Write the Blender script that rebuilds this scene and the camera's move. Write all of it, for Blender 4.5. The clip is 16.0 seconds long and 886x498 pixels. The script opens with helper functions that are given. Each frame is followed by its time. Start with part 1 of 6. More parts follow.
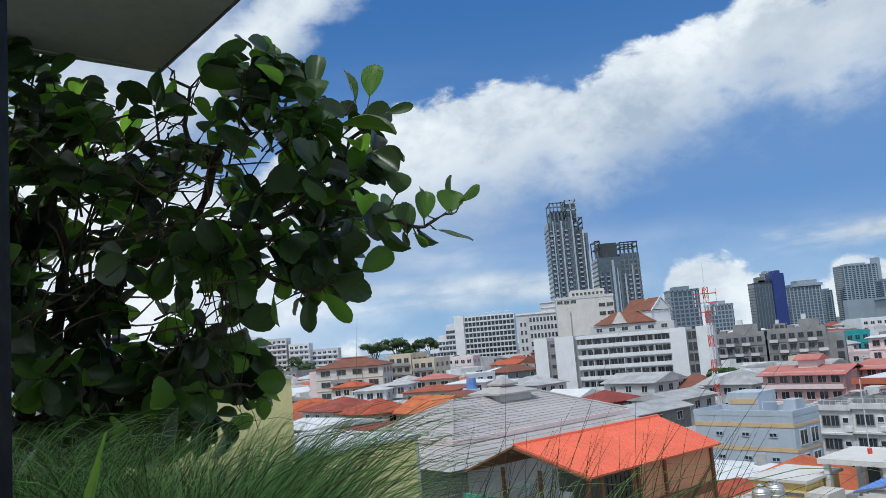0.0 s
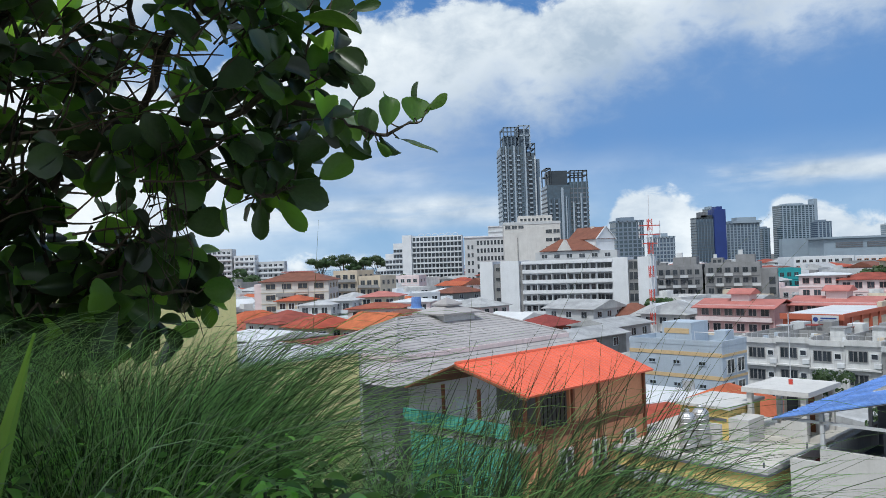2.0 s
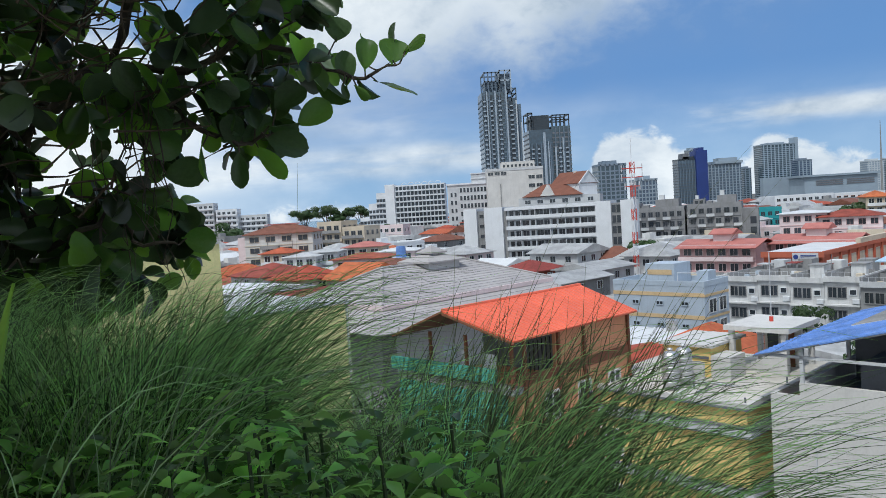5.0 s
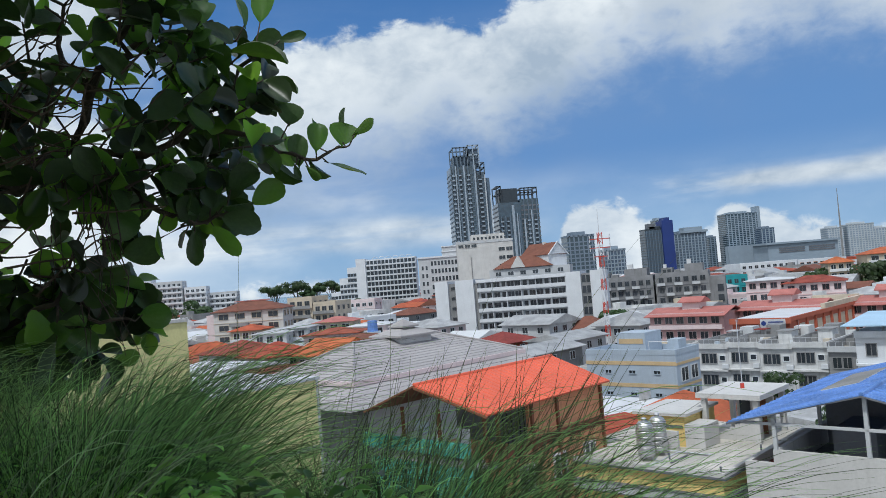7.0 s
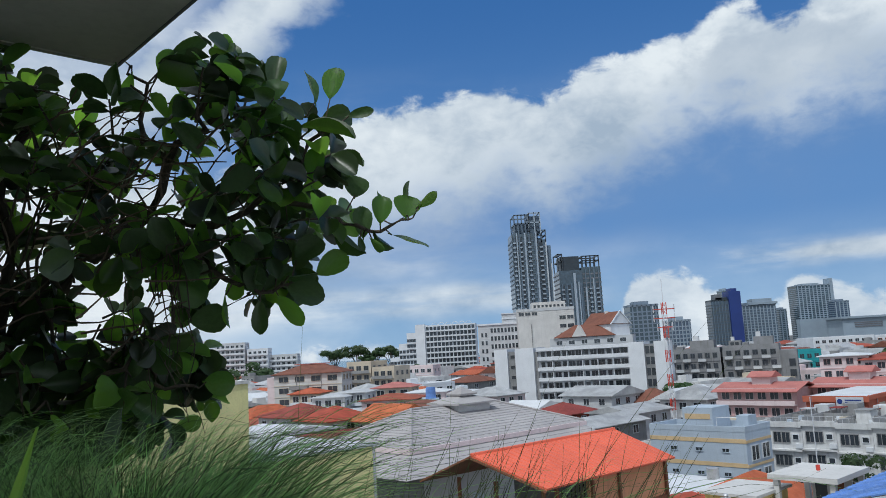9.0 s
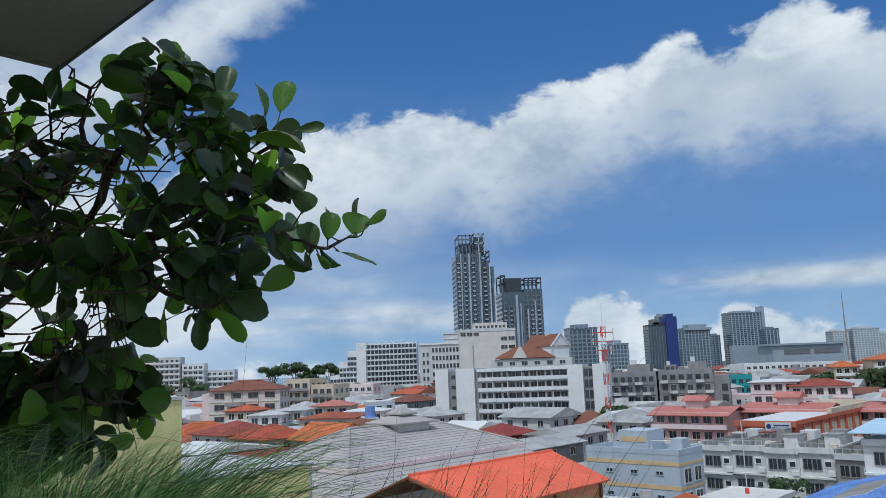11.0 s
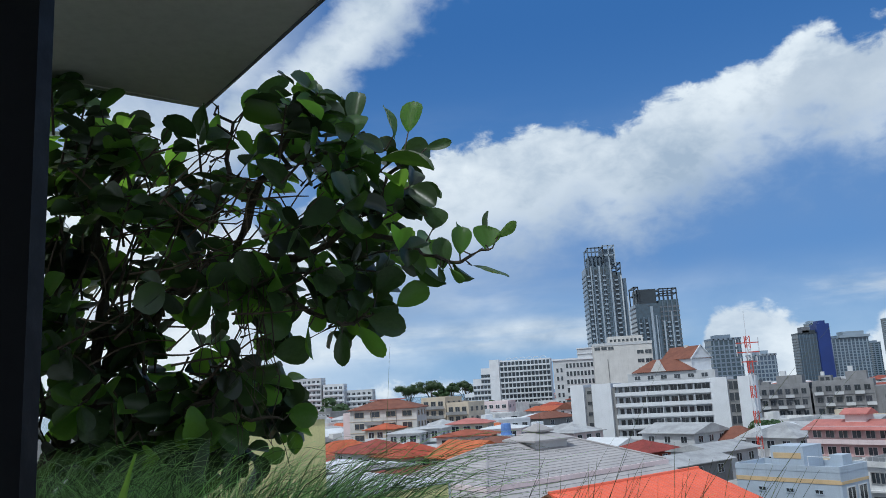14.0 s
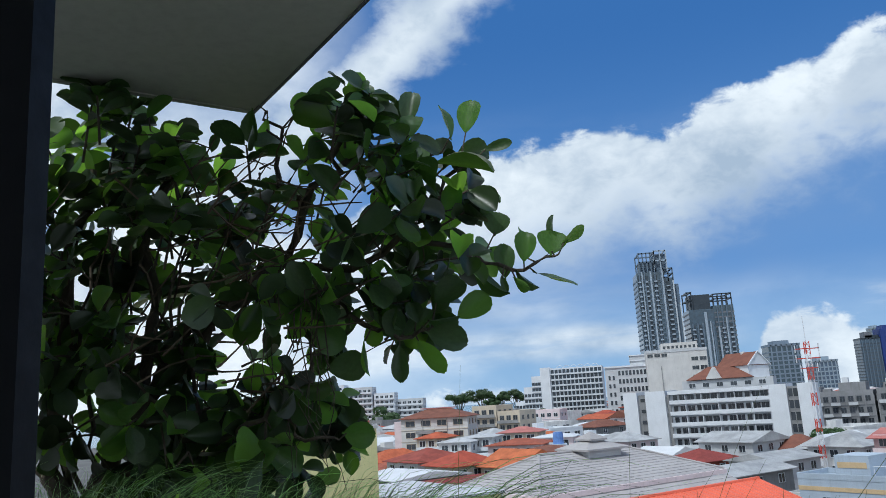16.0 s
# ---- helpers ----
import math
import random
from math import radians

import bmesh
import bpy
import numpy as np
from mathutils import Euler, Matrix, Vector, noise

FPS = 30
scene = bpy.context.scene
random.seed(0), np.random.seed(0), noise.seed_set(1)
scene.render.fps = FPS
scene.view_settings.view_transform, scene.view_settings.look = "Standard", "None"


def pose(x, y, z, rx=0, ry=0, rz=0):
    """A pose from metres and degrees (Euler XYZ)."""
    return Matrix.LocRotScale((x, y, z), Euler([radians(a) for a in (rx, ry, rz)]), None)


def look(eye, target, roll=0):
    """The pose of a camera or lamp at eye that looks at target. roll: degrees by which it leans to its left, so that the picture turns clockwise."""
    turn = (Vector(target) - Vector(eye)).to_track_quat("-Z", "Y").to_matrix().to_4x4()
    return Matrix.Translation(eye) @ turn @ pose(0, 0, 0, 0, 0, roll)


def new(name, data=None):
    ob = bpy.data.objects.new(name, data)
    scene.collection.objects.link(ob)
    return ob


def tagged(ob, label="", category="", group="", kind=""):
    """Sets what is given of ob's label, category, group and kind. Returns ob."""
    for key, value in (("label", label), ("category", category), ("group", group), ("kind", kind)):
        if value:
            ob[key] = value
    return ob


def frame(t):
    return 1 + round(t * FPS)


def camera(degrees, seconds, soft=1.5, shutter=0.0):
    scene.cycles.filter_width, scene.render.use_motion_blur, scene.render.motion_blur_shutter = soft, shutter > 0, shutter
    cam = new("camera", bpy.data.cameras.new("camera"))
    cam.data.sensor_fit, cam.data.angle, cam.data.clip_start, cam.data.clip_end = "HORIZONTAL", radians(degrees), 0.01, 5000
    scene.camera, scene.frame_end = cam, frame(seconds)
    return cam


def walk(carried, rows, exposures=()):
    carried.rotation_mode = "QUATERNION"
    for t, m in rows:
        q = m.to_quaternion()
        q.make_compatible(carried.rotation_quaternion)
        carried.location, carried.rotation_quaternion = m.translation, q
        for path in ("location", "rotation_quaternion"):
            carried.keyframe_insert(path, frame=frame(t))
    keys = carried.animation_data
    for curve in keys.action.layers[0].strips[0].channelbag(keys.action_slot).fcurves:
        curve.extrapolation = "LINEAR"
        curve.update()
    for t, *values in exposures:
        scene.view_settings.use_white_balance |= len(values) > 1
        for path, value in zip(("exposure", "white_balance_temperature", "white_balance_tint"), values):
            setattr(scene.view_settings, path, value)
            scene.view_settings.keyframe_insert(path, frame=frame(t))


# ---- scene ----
cam = camera(59.9, 16.0, 0.8)
PATH = [
    (0, (0.15, 0.498, 22.001), (0.146, 2.482, 22.249), -4.7),
    (0.5, (0.153, 0.514, 21.991), (0.156, 2.502, 22.209), -3.9),
    (1, (0.144, 0.534, 21.99), (0.178, 2.525, 22.174), -2.4),
    (1.5, (0.131, 0.578, 21.998), (0.204, 2.573, 22.126), -2.2),
    (2, (0.12, 0.586, 21.992), (0.235, 2.583, 22.026), -2.0),
    (2.5, (0.112, 0.631, 21.992), (0.232, 2.627, 21.939), -2.1),
    (3, (0.1, 0.651, 21.992), (0.168, 2.648, 21.898), -2.5),
    (3.2, (0.097, 0.615, 21.98), (0.152, 2.611, 21.873), -2.6),
    (5.3, (0.136, 0.579, 21.981), (0.302, 2.57, 21.883), -3.5),
    (5.5, (0.148, 0.56, 21.988), (0.324, 2.552, 21.934), -3.4),
    (6, (0.176, 0.515, 21.977), (0.391, 2.503, 21.989), -3.1),
    (6.5, (0.19, 0.497, 21.98), (0.447, 2.48, 22.036), -3.9),
    (7, (0.174, 0.494, 21.974), (0.411, 2.479, 22.056), -4.6),
    (7.5, (0.174, 0.491, 21.974), (0.36, 2.48, 22.08), -4.9),
    (8, (0.179, 0.47, 21.975), (0.315, 2.458, 22.145), -4.8),
    (8.2, (0.179, 0.482, 21.981), (0.298, 2.468, 22.178), -4.3),
    (10.3, (0.157, 0.5, 21.995), (0.281, 2.474, 22.291), -1.8),
    (10.5, (0.159, 0.5, 21.993), (0.319, 2.471, 22.291), -2.1),
    (11, (0.162, 0.508, 21.995), (0.4, 2.47, 22.301), -2.2),
    (11.5, (0.164, 0.501, 21.992), (0.462, 2.453, 22.311), -1.9),
    (12, (0.16, 0.492, 21.991), (0.465, 2.44, 22.327), -2.4),
    (12.5, (0.155, 0.492, 21.989), (0.425, 2.444, 22.329), -2.7),
    (13, (0.15, 0.485, 21.985), (0.319, 2.446, 22.338), -3.1),
    (13.5, (0.15, 0.481, 21.985), (0.205, 2.448, 22.346), -3.0),
    (14, (0.151, 0.511, 21.983), (0.06, 2.475, 22.347), -3.3),
    (14.5, (0.151, 0.533, 21.996), (-0.047, 2.481, 22.405), -3.5),
    (15, (0.124, 0.596, 22.012), (-0.097, 2.525, 22.489), -3.2),
    (15.5, (0.109, 0.656, 22.026), (-0.115, 2.575, 22.545), -3.6),
    (16, (0.109, 0.638, 22.008), (-0.105, 2.587, 22.4), -3.5),
]
walk(cam, [(t, look(eye, target, roll)) for t, eye, target, roll in PATH],
     exposures=((0.0, 0.0, 6300, 7.0), (3.0, 0.08, 6350, 6.5), (6.5, -0.06, 6300, 7.0), (8.2, -0.14, 6250, 6.5), (10.5, -0.2, 6150, 6.5), (13.0, -0.23, 6050, 6.0), (14.5, -0.05, 6050, 6.0), (16.0, -0.0, 6050, 6.0)))

# ---- world, sun ----
SUN_EL, SUN_AZ = 60.0, 208.0      # degrees; azimuth clockwise from +y
world = bpy.data.worlds.new("sky")
scene.world = world
world.use_nodes = True
WT = world.node_tree
WT.nodes.clear()


def wire(tree, val, socket):
    if isinstance(val, bpy.types.NodeSocket):
        tree.links.new(val, socket)
    else:
        socket.default_value = val


def op(tree, kind, a, b=0.0, c=0.0):
    n = tree.nodes.new("ShaderNodeMath")
    n.operation = kind
    for i, val in enumerate((a, b, c)):
        wire(tree, val, n.inputs[i])
    return n.outputs[0]


def step(tree, val, lo, hi, out0=0.0, out1=1.0):
    n = tree.nodes.new("ShaderNodeMapRange")
    n.interpolation_type = "SMOOTHSTEP"
    for i, item in enumerate((val, lo, hi, out0, out1)):
        wire(tree, item, n.inputs[i])
    return n.outputs[0]


def blend(tree, fac, a, b, kind="MIX"):
    n = tree.nodes.new("ShaderNodeMix")
    n.data_type, n.blend_type = "RGBA", kind
    wire(tree, fac, n.inputs[0])
    for i, val in ((6, a), (7, b)):
        wire(tree, (*val, 1.0) if isinstance(val, tuple) and len(val) == 3 else val, n.inputs[i])
    return n.outputs[2]


def fbm(tree, vec, scale, detail=6.0, rough=0.55, warp=0.0):
    n = tree.nodes.new("ShaderNodeTexNoise")
    wire(tree, vec, n.inputs["Vector"])
    n.inputs["Scale"].default_value, n.inputs["Detail"].default_value = scale, detail
    n.inputs["Roughness"].default_value, n.inputs["Distortion"].default_value = rough, warp
    return n.outputs[0]


def profile(tree, val, lo, hi, stops, top):
    """A curve through (position, value) stops, positions from lo to hi, values from 0 to top."""
    x = op(tree, "DIVIDE", op(tree, "SUBTRACT", val, lo), hi - lo)
    n = tree.nodes.new("ShaderNodeValToRGB")
    n.color_ramp.interpolation = "EASE"
    ramp = n.color_ramp.elements
    while len(ramp) > 1:
        ramp.remove(ramp[0])
    for k, (p, v) in enumerate(stops):
        e = ramp[0] if k == 0 else ramp.new((p - lo) / (hi - lo))
        e.position = (p - lo) / (hi - lo)
        e.color = (v / top, v / top, v / top, 1)
    tree.links.new(x, n.inputs[0])
    return op(tree, "MULTIPLY", n.outputs[0], top)


def build_sky(t):
    nishita = t.nodes.new("ShaderNodeTexSky")
    nishita.sky_type, nishita.sun_disc = "NISHITA", False
    nishita.sun_elevation, nishita.sun_rotation = radians(SUN_EL), radians(SUN_AZ)
    nishita.air_density, nishita.dust_density, nishita.ozone_density = 1.0, 0.3, 2.0
    co = t.nodes.new("ShaderNodeTexCoord").outputs["Generated"]
    sep = t.nodes.new("ShaderNodeSeparateXYZ")
    t.links.new(co, sep.inputs[0])
    x, y, z = sep.outputs
    az = op(t, "MULTIPLY", op(t, "ARCTAN2", x, y), 57.2958)
    el = op(t, "MULTIPLY", op(t, "ARCSINE", z), 57.2958)
    flat = t.nodes.new("ShaderNodeCombineXYZ")
    wire(t, az, flat.inputs[0])
    wire(t, op(t, "MULTIPLY", el, 1.5), flat.inputs[1])
    p = flat.outputs[0]
    stretched = t.nodes.new("ShaderNodeCombineXYZ")
    wire(t, az, stretched.inputs[0])
    wire(t, op(t, "MULTIPLY", el, 5.0), stretched.inputs[1])
    q = stretched.outputs[0]
    puff = op(t, "SUBTRACT", fbm(t, p, 0.16, 9, 0.56), 0.5)
    lump = op(t, "SUBTRACT", fbm(t, p, 0.5, 8, 0.6, 0.4), 0.5)
    puff = op(t, "ADD", puff, op(t, "MULTIPLY", lump, 0.45))
    broad = op(t, "SUBTRACT", fbm(t, p, 0.07, 5, 0.5, 0.6), 0.5)
    streak = op(t, "SUBTRACT", fbm(t, q, 0.06, 7, 0.55), 0.5)
    # the long cumulus bank that climbs to the right
    edge = profile(t, az, -40, 60, ((-40, 13), (-16, 13), (-6, 17.2), (1, 18.8), (7, 19.2), (11, 18.0), (15, 20.2), (22, 21.6), (25, 22.6), (28, 21.4), (34, 23.4), (37, 21.8), (44, 18), (60, 15)), 30)
    depth = op(t, "SUBTRACT", op(t, "ADD", edge, op(t, "MULTIPLY", puff, 5.5)), el)
    top = step(t, depth, -0.1, 1.0)
    soft = op(t, "ADD", depth, op(t, "MULTIPLY", broad, 4.0))
    fall = step(t, soft, 5.5, 14.0)
    bank = op(t, "MULTIPLY", top, op(t, "SUBTRACT", 1.0, op(t, "MULTIPLY", fall, 0.86)))
    # veil under the bank, thicker to the left
    veil = op(t, "MULTIPLY", step(t, el, 22, 6), step(t, az, 22, -3, 0.15, 0.85))
    veil = op(t, "MULTIPLY", veil, step(t, op(t, "ADD", streak, broad), -0.16, 0.22))
    veil = op(t, "MULTIPLY", veil, step(t, el, 4.8, 7.5, 0.25, 1.0))
    # low far cumulus and streaks above the skyline
    low_edge = profile(t, az, -40, 60, ((-40, 0.5), (-8, 0.5), (10, 0.6), (14.5, 1.4), (16.5, 4.6), (19, 4.9), (22, 3.6), (25.0, 1.2), (27.5, 4.0), (30, 3.0), (33, 1.6), (40, 1.8), (60, 3)), 30)
    low_depth = op(t, "SUBTRACT", op(t, "ADD", low_edge, op(t, "MULTIPLY", puff, 5.0)), el)
    low = op(t, "MULTIPLY", step(t, low_depth, -0.1, 0.8), 0.92)
    band = op(t, "MULTIPLY", step(t, op(t, "ABSOLUTE", op(t, "SUBTRACT", el, 5.3)), 1.35, 0.2), step(t, az, 15, 24))
    band = op(t, "MULTIPLY", band, step(t, streak, -0.1, 0.12))
    wide = op(t, "MULTIPLY", step(t, op(t, "ABSOLUTE", op(t, "SUBTRACT", op(t, "ADD", el, op(t, "MULTIPLY", broad, 1.5)), 3.7)), 1.9, 0.3), step(t, az, 17, 10))
    wide = op(t, "MULTIPLY", wide, step(t, streak, -0.12, 0.12, 0.25, 0.95))
    # a loose white drift high on the left, and thin cloud everywhere else
    line = op(t, "ABSOLUTE", op(t, "SUBTRACT", op(t, "SUBTRACT", el, 24.5), op(t, "MULTIPLY", op(t, "ADD", az, 11), 0.72)))
    drift = op(t, "MULTIPLY", step(t, op(t, "ADD", line, op(t, "MULTIPLY", puff, 7)), 4.6, 0.4), step(t, az, 6, -4))
    drift = op(t, "MAXIMUM", drift, op(t, "MULTIPLY", step(t, az, -9, -22), step(t, broad, -0.3, 0.1)))
    cover = bank
    for m in (veil, low, band, wide, drift):
        cover = op(t, "SUBTRACT", 1.0, op(t, "MULTIPLY", op(t, "SUBTRACT", 1.0, cover), op(t, "SUBTRACT", 1.0, m)))
    # clear air: deep above, pale near the horizon
    air = blend(t, step(t, el, -1.0, 9.0), (0.22, 0.44, 0.74), (0.115, 0.275, 0.60))
    air = blend(t, step(t, el, 9, 27), air, (0.042, 0.158, 0.44))
    base = blend(t, 0.12, air, blend(t, 1.0, nishita.outputs[0], (0.1, 0.1, 0.1), "MULTIPLY"))
    under = step(t, op(t, "ADD", op(t, "ADD", depth, op(t, "MULTIPLY", puff, 3.5)), op(t, "MULTIPLY", step(t, az, 6, 20), 1.0)), 5.0, 11.5)
    mauve = step(t, op(t, "ADD", depth, op(t, "MULTIPLY", puff, 5)), 3.2, 9.0)
    mauve = op(t, "MULTIPLY", mauve, step(t, el, 6, 9))
    under = op(t, "MULTIPLY", under, step(t, el, 5, 9))
    shade = op(t, "ADD", op(t, "ADD", op(t, "MULTIPLY", puff, 1.8), op(t, "MULTIPLY", broad, 2.2)), 0.6)
    white = blend(t, shade, (0.42, 0.51, 0.63), (0.90, 0.935, 0.965))
    # a greyer shoulder of cloud in front of the bank's right end
    hump = op(t, "SQRT", op(t, "ADD", op(t, "POWER", op(t, "MULTIPLY", op(t, "SUBTRACT", az, 27.0), 0.12), 2.0), op(t, "POWER", op(t, "MULTIPLY", op(t, "SUBTRACT", el, 18.2), 0.36), 2.0)))
    hump = op(t, "MULTIPLY", step(t, op(t, "ADD", hump, op(t, "MULTIPLY", puff, 1.6)), 1.15, 0.55), 0.6)
    white = blend(t, hump, white, (0.50, 0.57, 0.67))
    white = blend(t, op(t, "MULTIPLY", mauve, step(t, az, -4, 10, 0.2, 0.75)), white, (0.46, 0.55, 0.69))
    heavy = op(t, "MULTIPLY", under, step(t, az, -4, 13, 0.45, 0.95))
    white = blend(t, heavy, white, (0.150, 0.290, 0.57))
    colour = blend(t, cover, base, white)
    # unseen broken bright cloud overhead and behind, added to raise the ambient light
    high = step(t, op(t, "SUBTRACT", fbm(t, co, 2.2, 6, 0.55, 0.4), 0.5), -0.12, 0.10)
    high = op(t, "MULTIPLY", high, op(t, "MAXIMUM", step(t, el, 36, 50), step(t, y, 0.1, -0.3)))
    colour = blend(t, op(t, "MULTIPLY", high, step(t, el, 2, 8)), colour, (0.92, 0.95, 1.0))
    below = step(t, el, -1.5, 0.0)
    colour = blend(t, below, (0.22, 0.25, 0.27), colour)
    bg = t.nodes.new("ShaderNodeBackground")
    t.links.new(colour, bg.inputs[0])
    bg.inputs[1].default_value = 1.0
    out = t.nodes.new("ShaderNodeOutputWorld")
    t.links.new(bg.outputs[0], out.inputs[0])


build_sky(WT)
sun_data = bpy.data.lights.new("sun", "SUN")
sun_data.energy, sun_data.angle, sun_data.color = 2.45, radians(0.6), (1.0, 0.98, 0.955)
sun = new("sun", sun_data)
sa, se = radians(SUN_AZ), radians(SUN_EL)
sun.matrix_world = look((0, 0, 60), (-math.sin(sa) * math.cos(se), -math.cos(sa) * math.cos(se), 60 - math.sin(se)))


# ---- materials ----
def surface(name, base, rough=0.8, vary=0.25, scale=1.5, grain=20.0, bump=0.15, metal=0.0, streaks=0.0, stain=(0.10, 0.09, 0.075), spec=0.4, random=0.0, depth=0.01):
    m = bpy.data.materials.new(name)
    m.use_nodes = True
    t = m.node_tree
    bsdf = t.nodes["Principled BSDF"]
    co = t.nodes.new("ShaderNodeTexCoord").outputs["Object"]
    big = fbm(t, co, scale, 6, 0.6)
    fine = fbm(t, co, grain, 5, 0.65)
    dark = tuple(c * (1 - vary) for c in base)
    lite = tuple(min(0.95, c * (1 + vary * 0.45)) for c in base)
    col = blend(t, step(t, big, 0.3, 0.7), dark, lite)
    col = blend(t, step(t, fine, 0.35, 0.75, 0.0, 0.35), col, tuple(c * 0.72 for c in base))
    if streaks:
        mp = t.nodes.new("ShaderNodeMapping")
        mp.inputs["Scale"].default_value = (2.2, 2.2, 0.16)
        t.links.new(co, mp.inputs[0])
        run = fbm(t, mp.outputs[0], 1.0, 6, 0.65)
        col = blend(t, step(t, run, 0.5, 0.78, 0.0, streaks), col, stain)
    if random:
        info = t.nodes.new("ShaderNodeObjectInfo").outputs["Random"]
        hsv = t.nodes.new("ShaderNodeHueSaturation")
        wire(t, op(t, "ADD", 1 - random / 2, op(t, "MULTIPLY", info, random)), hsv.inputs["Value"])
        wire(t, op(t, "ADD", 0.5 - random * 0.03, op(t, "MULTIPLY", info, random * 0.06)), hsv.inputs["Hue"])
        t.links.new(col, hsv.inputs["Color"])
        col = hsv.outputs[0]
    t.links.new(col, bsdf.inputs["Base Color"])
    wire(t, step(t, fine, 0.2, 0.8, max(0.03, rough - 0.1), min(1, rough + 0.1)), bsdf.inputs["Roughness"])
    bsdf.inputs["Metallic"].default_value = metal
    bsdf.inputs["Specular IOR Level"].default_value = spec
    if bump:
        b = t.nodes.new("ShaderNodeBump")
        b.inputs["Strength"].default_value, b.inputs["Distance"].default_value = bump, depth
        t.links.new(fine, b.inputs["Height"])
        t.links.new(b.outputs[0], bsdf.inputs["Normal"])
    return m


def leaf_surface(name, base, thin, rough=0.35, glow=0.35, spread=0.0, islands=False, uneven=0.5, first=0.35):
    """Leaf: glossy skin over a thin blade; spread makes some leaves let more light through than others."""
    m = surface(name, base, rough, 0.35, 9.0, 60.0, 0.1, random=0.0 if islands else 0.5, spec=0.5, depth=0.002)
    t = m.node_tree
    bsdf = t.nodes["Principled BSDF"]
    chance = t.nodes.new("ShaderNodeNewGeometry").outputs["Random Per Island"] if islands else t.nodes.new("ShaderNodeObjectInfo").outputs["Random"]
    if islands:
        hsv = t.nodes.new("ShaderNodeHueSaturation")
        tone = t.nodes.new("ShaderNodeTexWhiteNoise")
        tone.noise_dimensions = "1D"
        t.links.new(chance, tone.inputs["W"])
        wire(t, step(t, tone.outputs[0], 0.0, 1.0, 1 - uneven, 1 + uneven), hsv.inputs["Value"])
        wire(t, step(t, chance, 0.0, 1.0, 0.475, 0.52), hsv.inputs["Hue"])
        t.links.new(bsdf.inputs["Base Color"].links[0].from_socket, hsv.inputs["Color"])
        t.links.new(hsv.outputs[0], bsdf.inputs["Base Color"])
    trans = t.nodes.new("ShaderNodeBsdfTranslucent")
    trans.inputs[0].default_value = (*thin, 1)
    if islands:
        lit = t.nodes.new("ShaderNodeHueSaturation")
        lit.inputs["Color"].default_value = (*thin, 1)
        wire(t, step(t, tone.outputs[0], 0.0, 1.0, 1 - uneven * 0.9, 1 + uneven * 0.9), lit.inputs["Value"])
        t.links.new(lit.outputs[0], trans.inputs[0])
    mix = t.nodes.new("ShaderNodeMixShader")
    wire(t, step(t, chance, first, 1.0, glow - spread * 0.6, glow + spread), mix.inputs[0])
    t.links.new(bsdf.outputs[0], mix.inputs[1])
    t.links.new(trans.outputs[0], mix.inputs[2])
    t.links.new(mix.outputs[0], t.nodes["Material Output"].inputs[0])
    return m


def glass_surface(name, tint, rough=0.08):
    m = surface(name, tint, rough, 0.4, 0.35, 6.0, 0.03, spec=0.8, random=0.6)
    return m


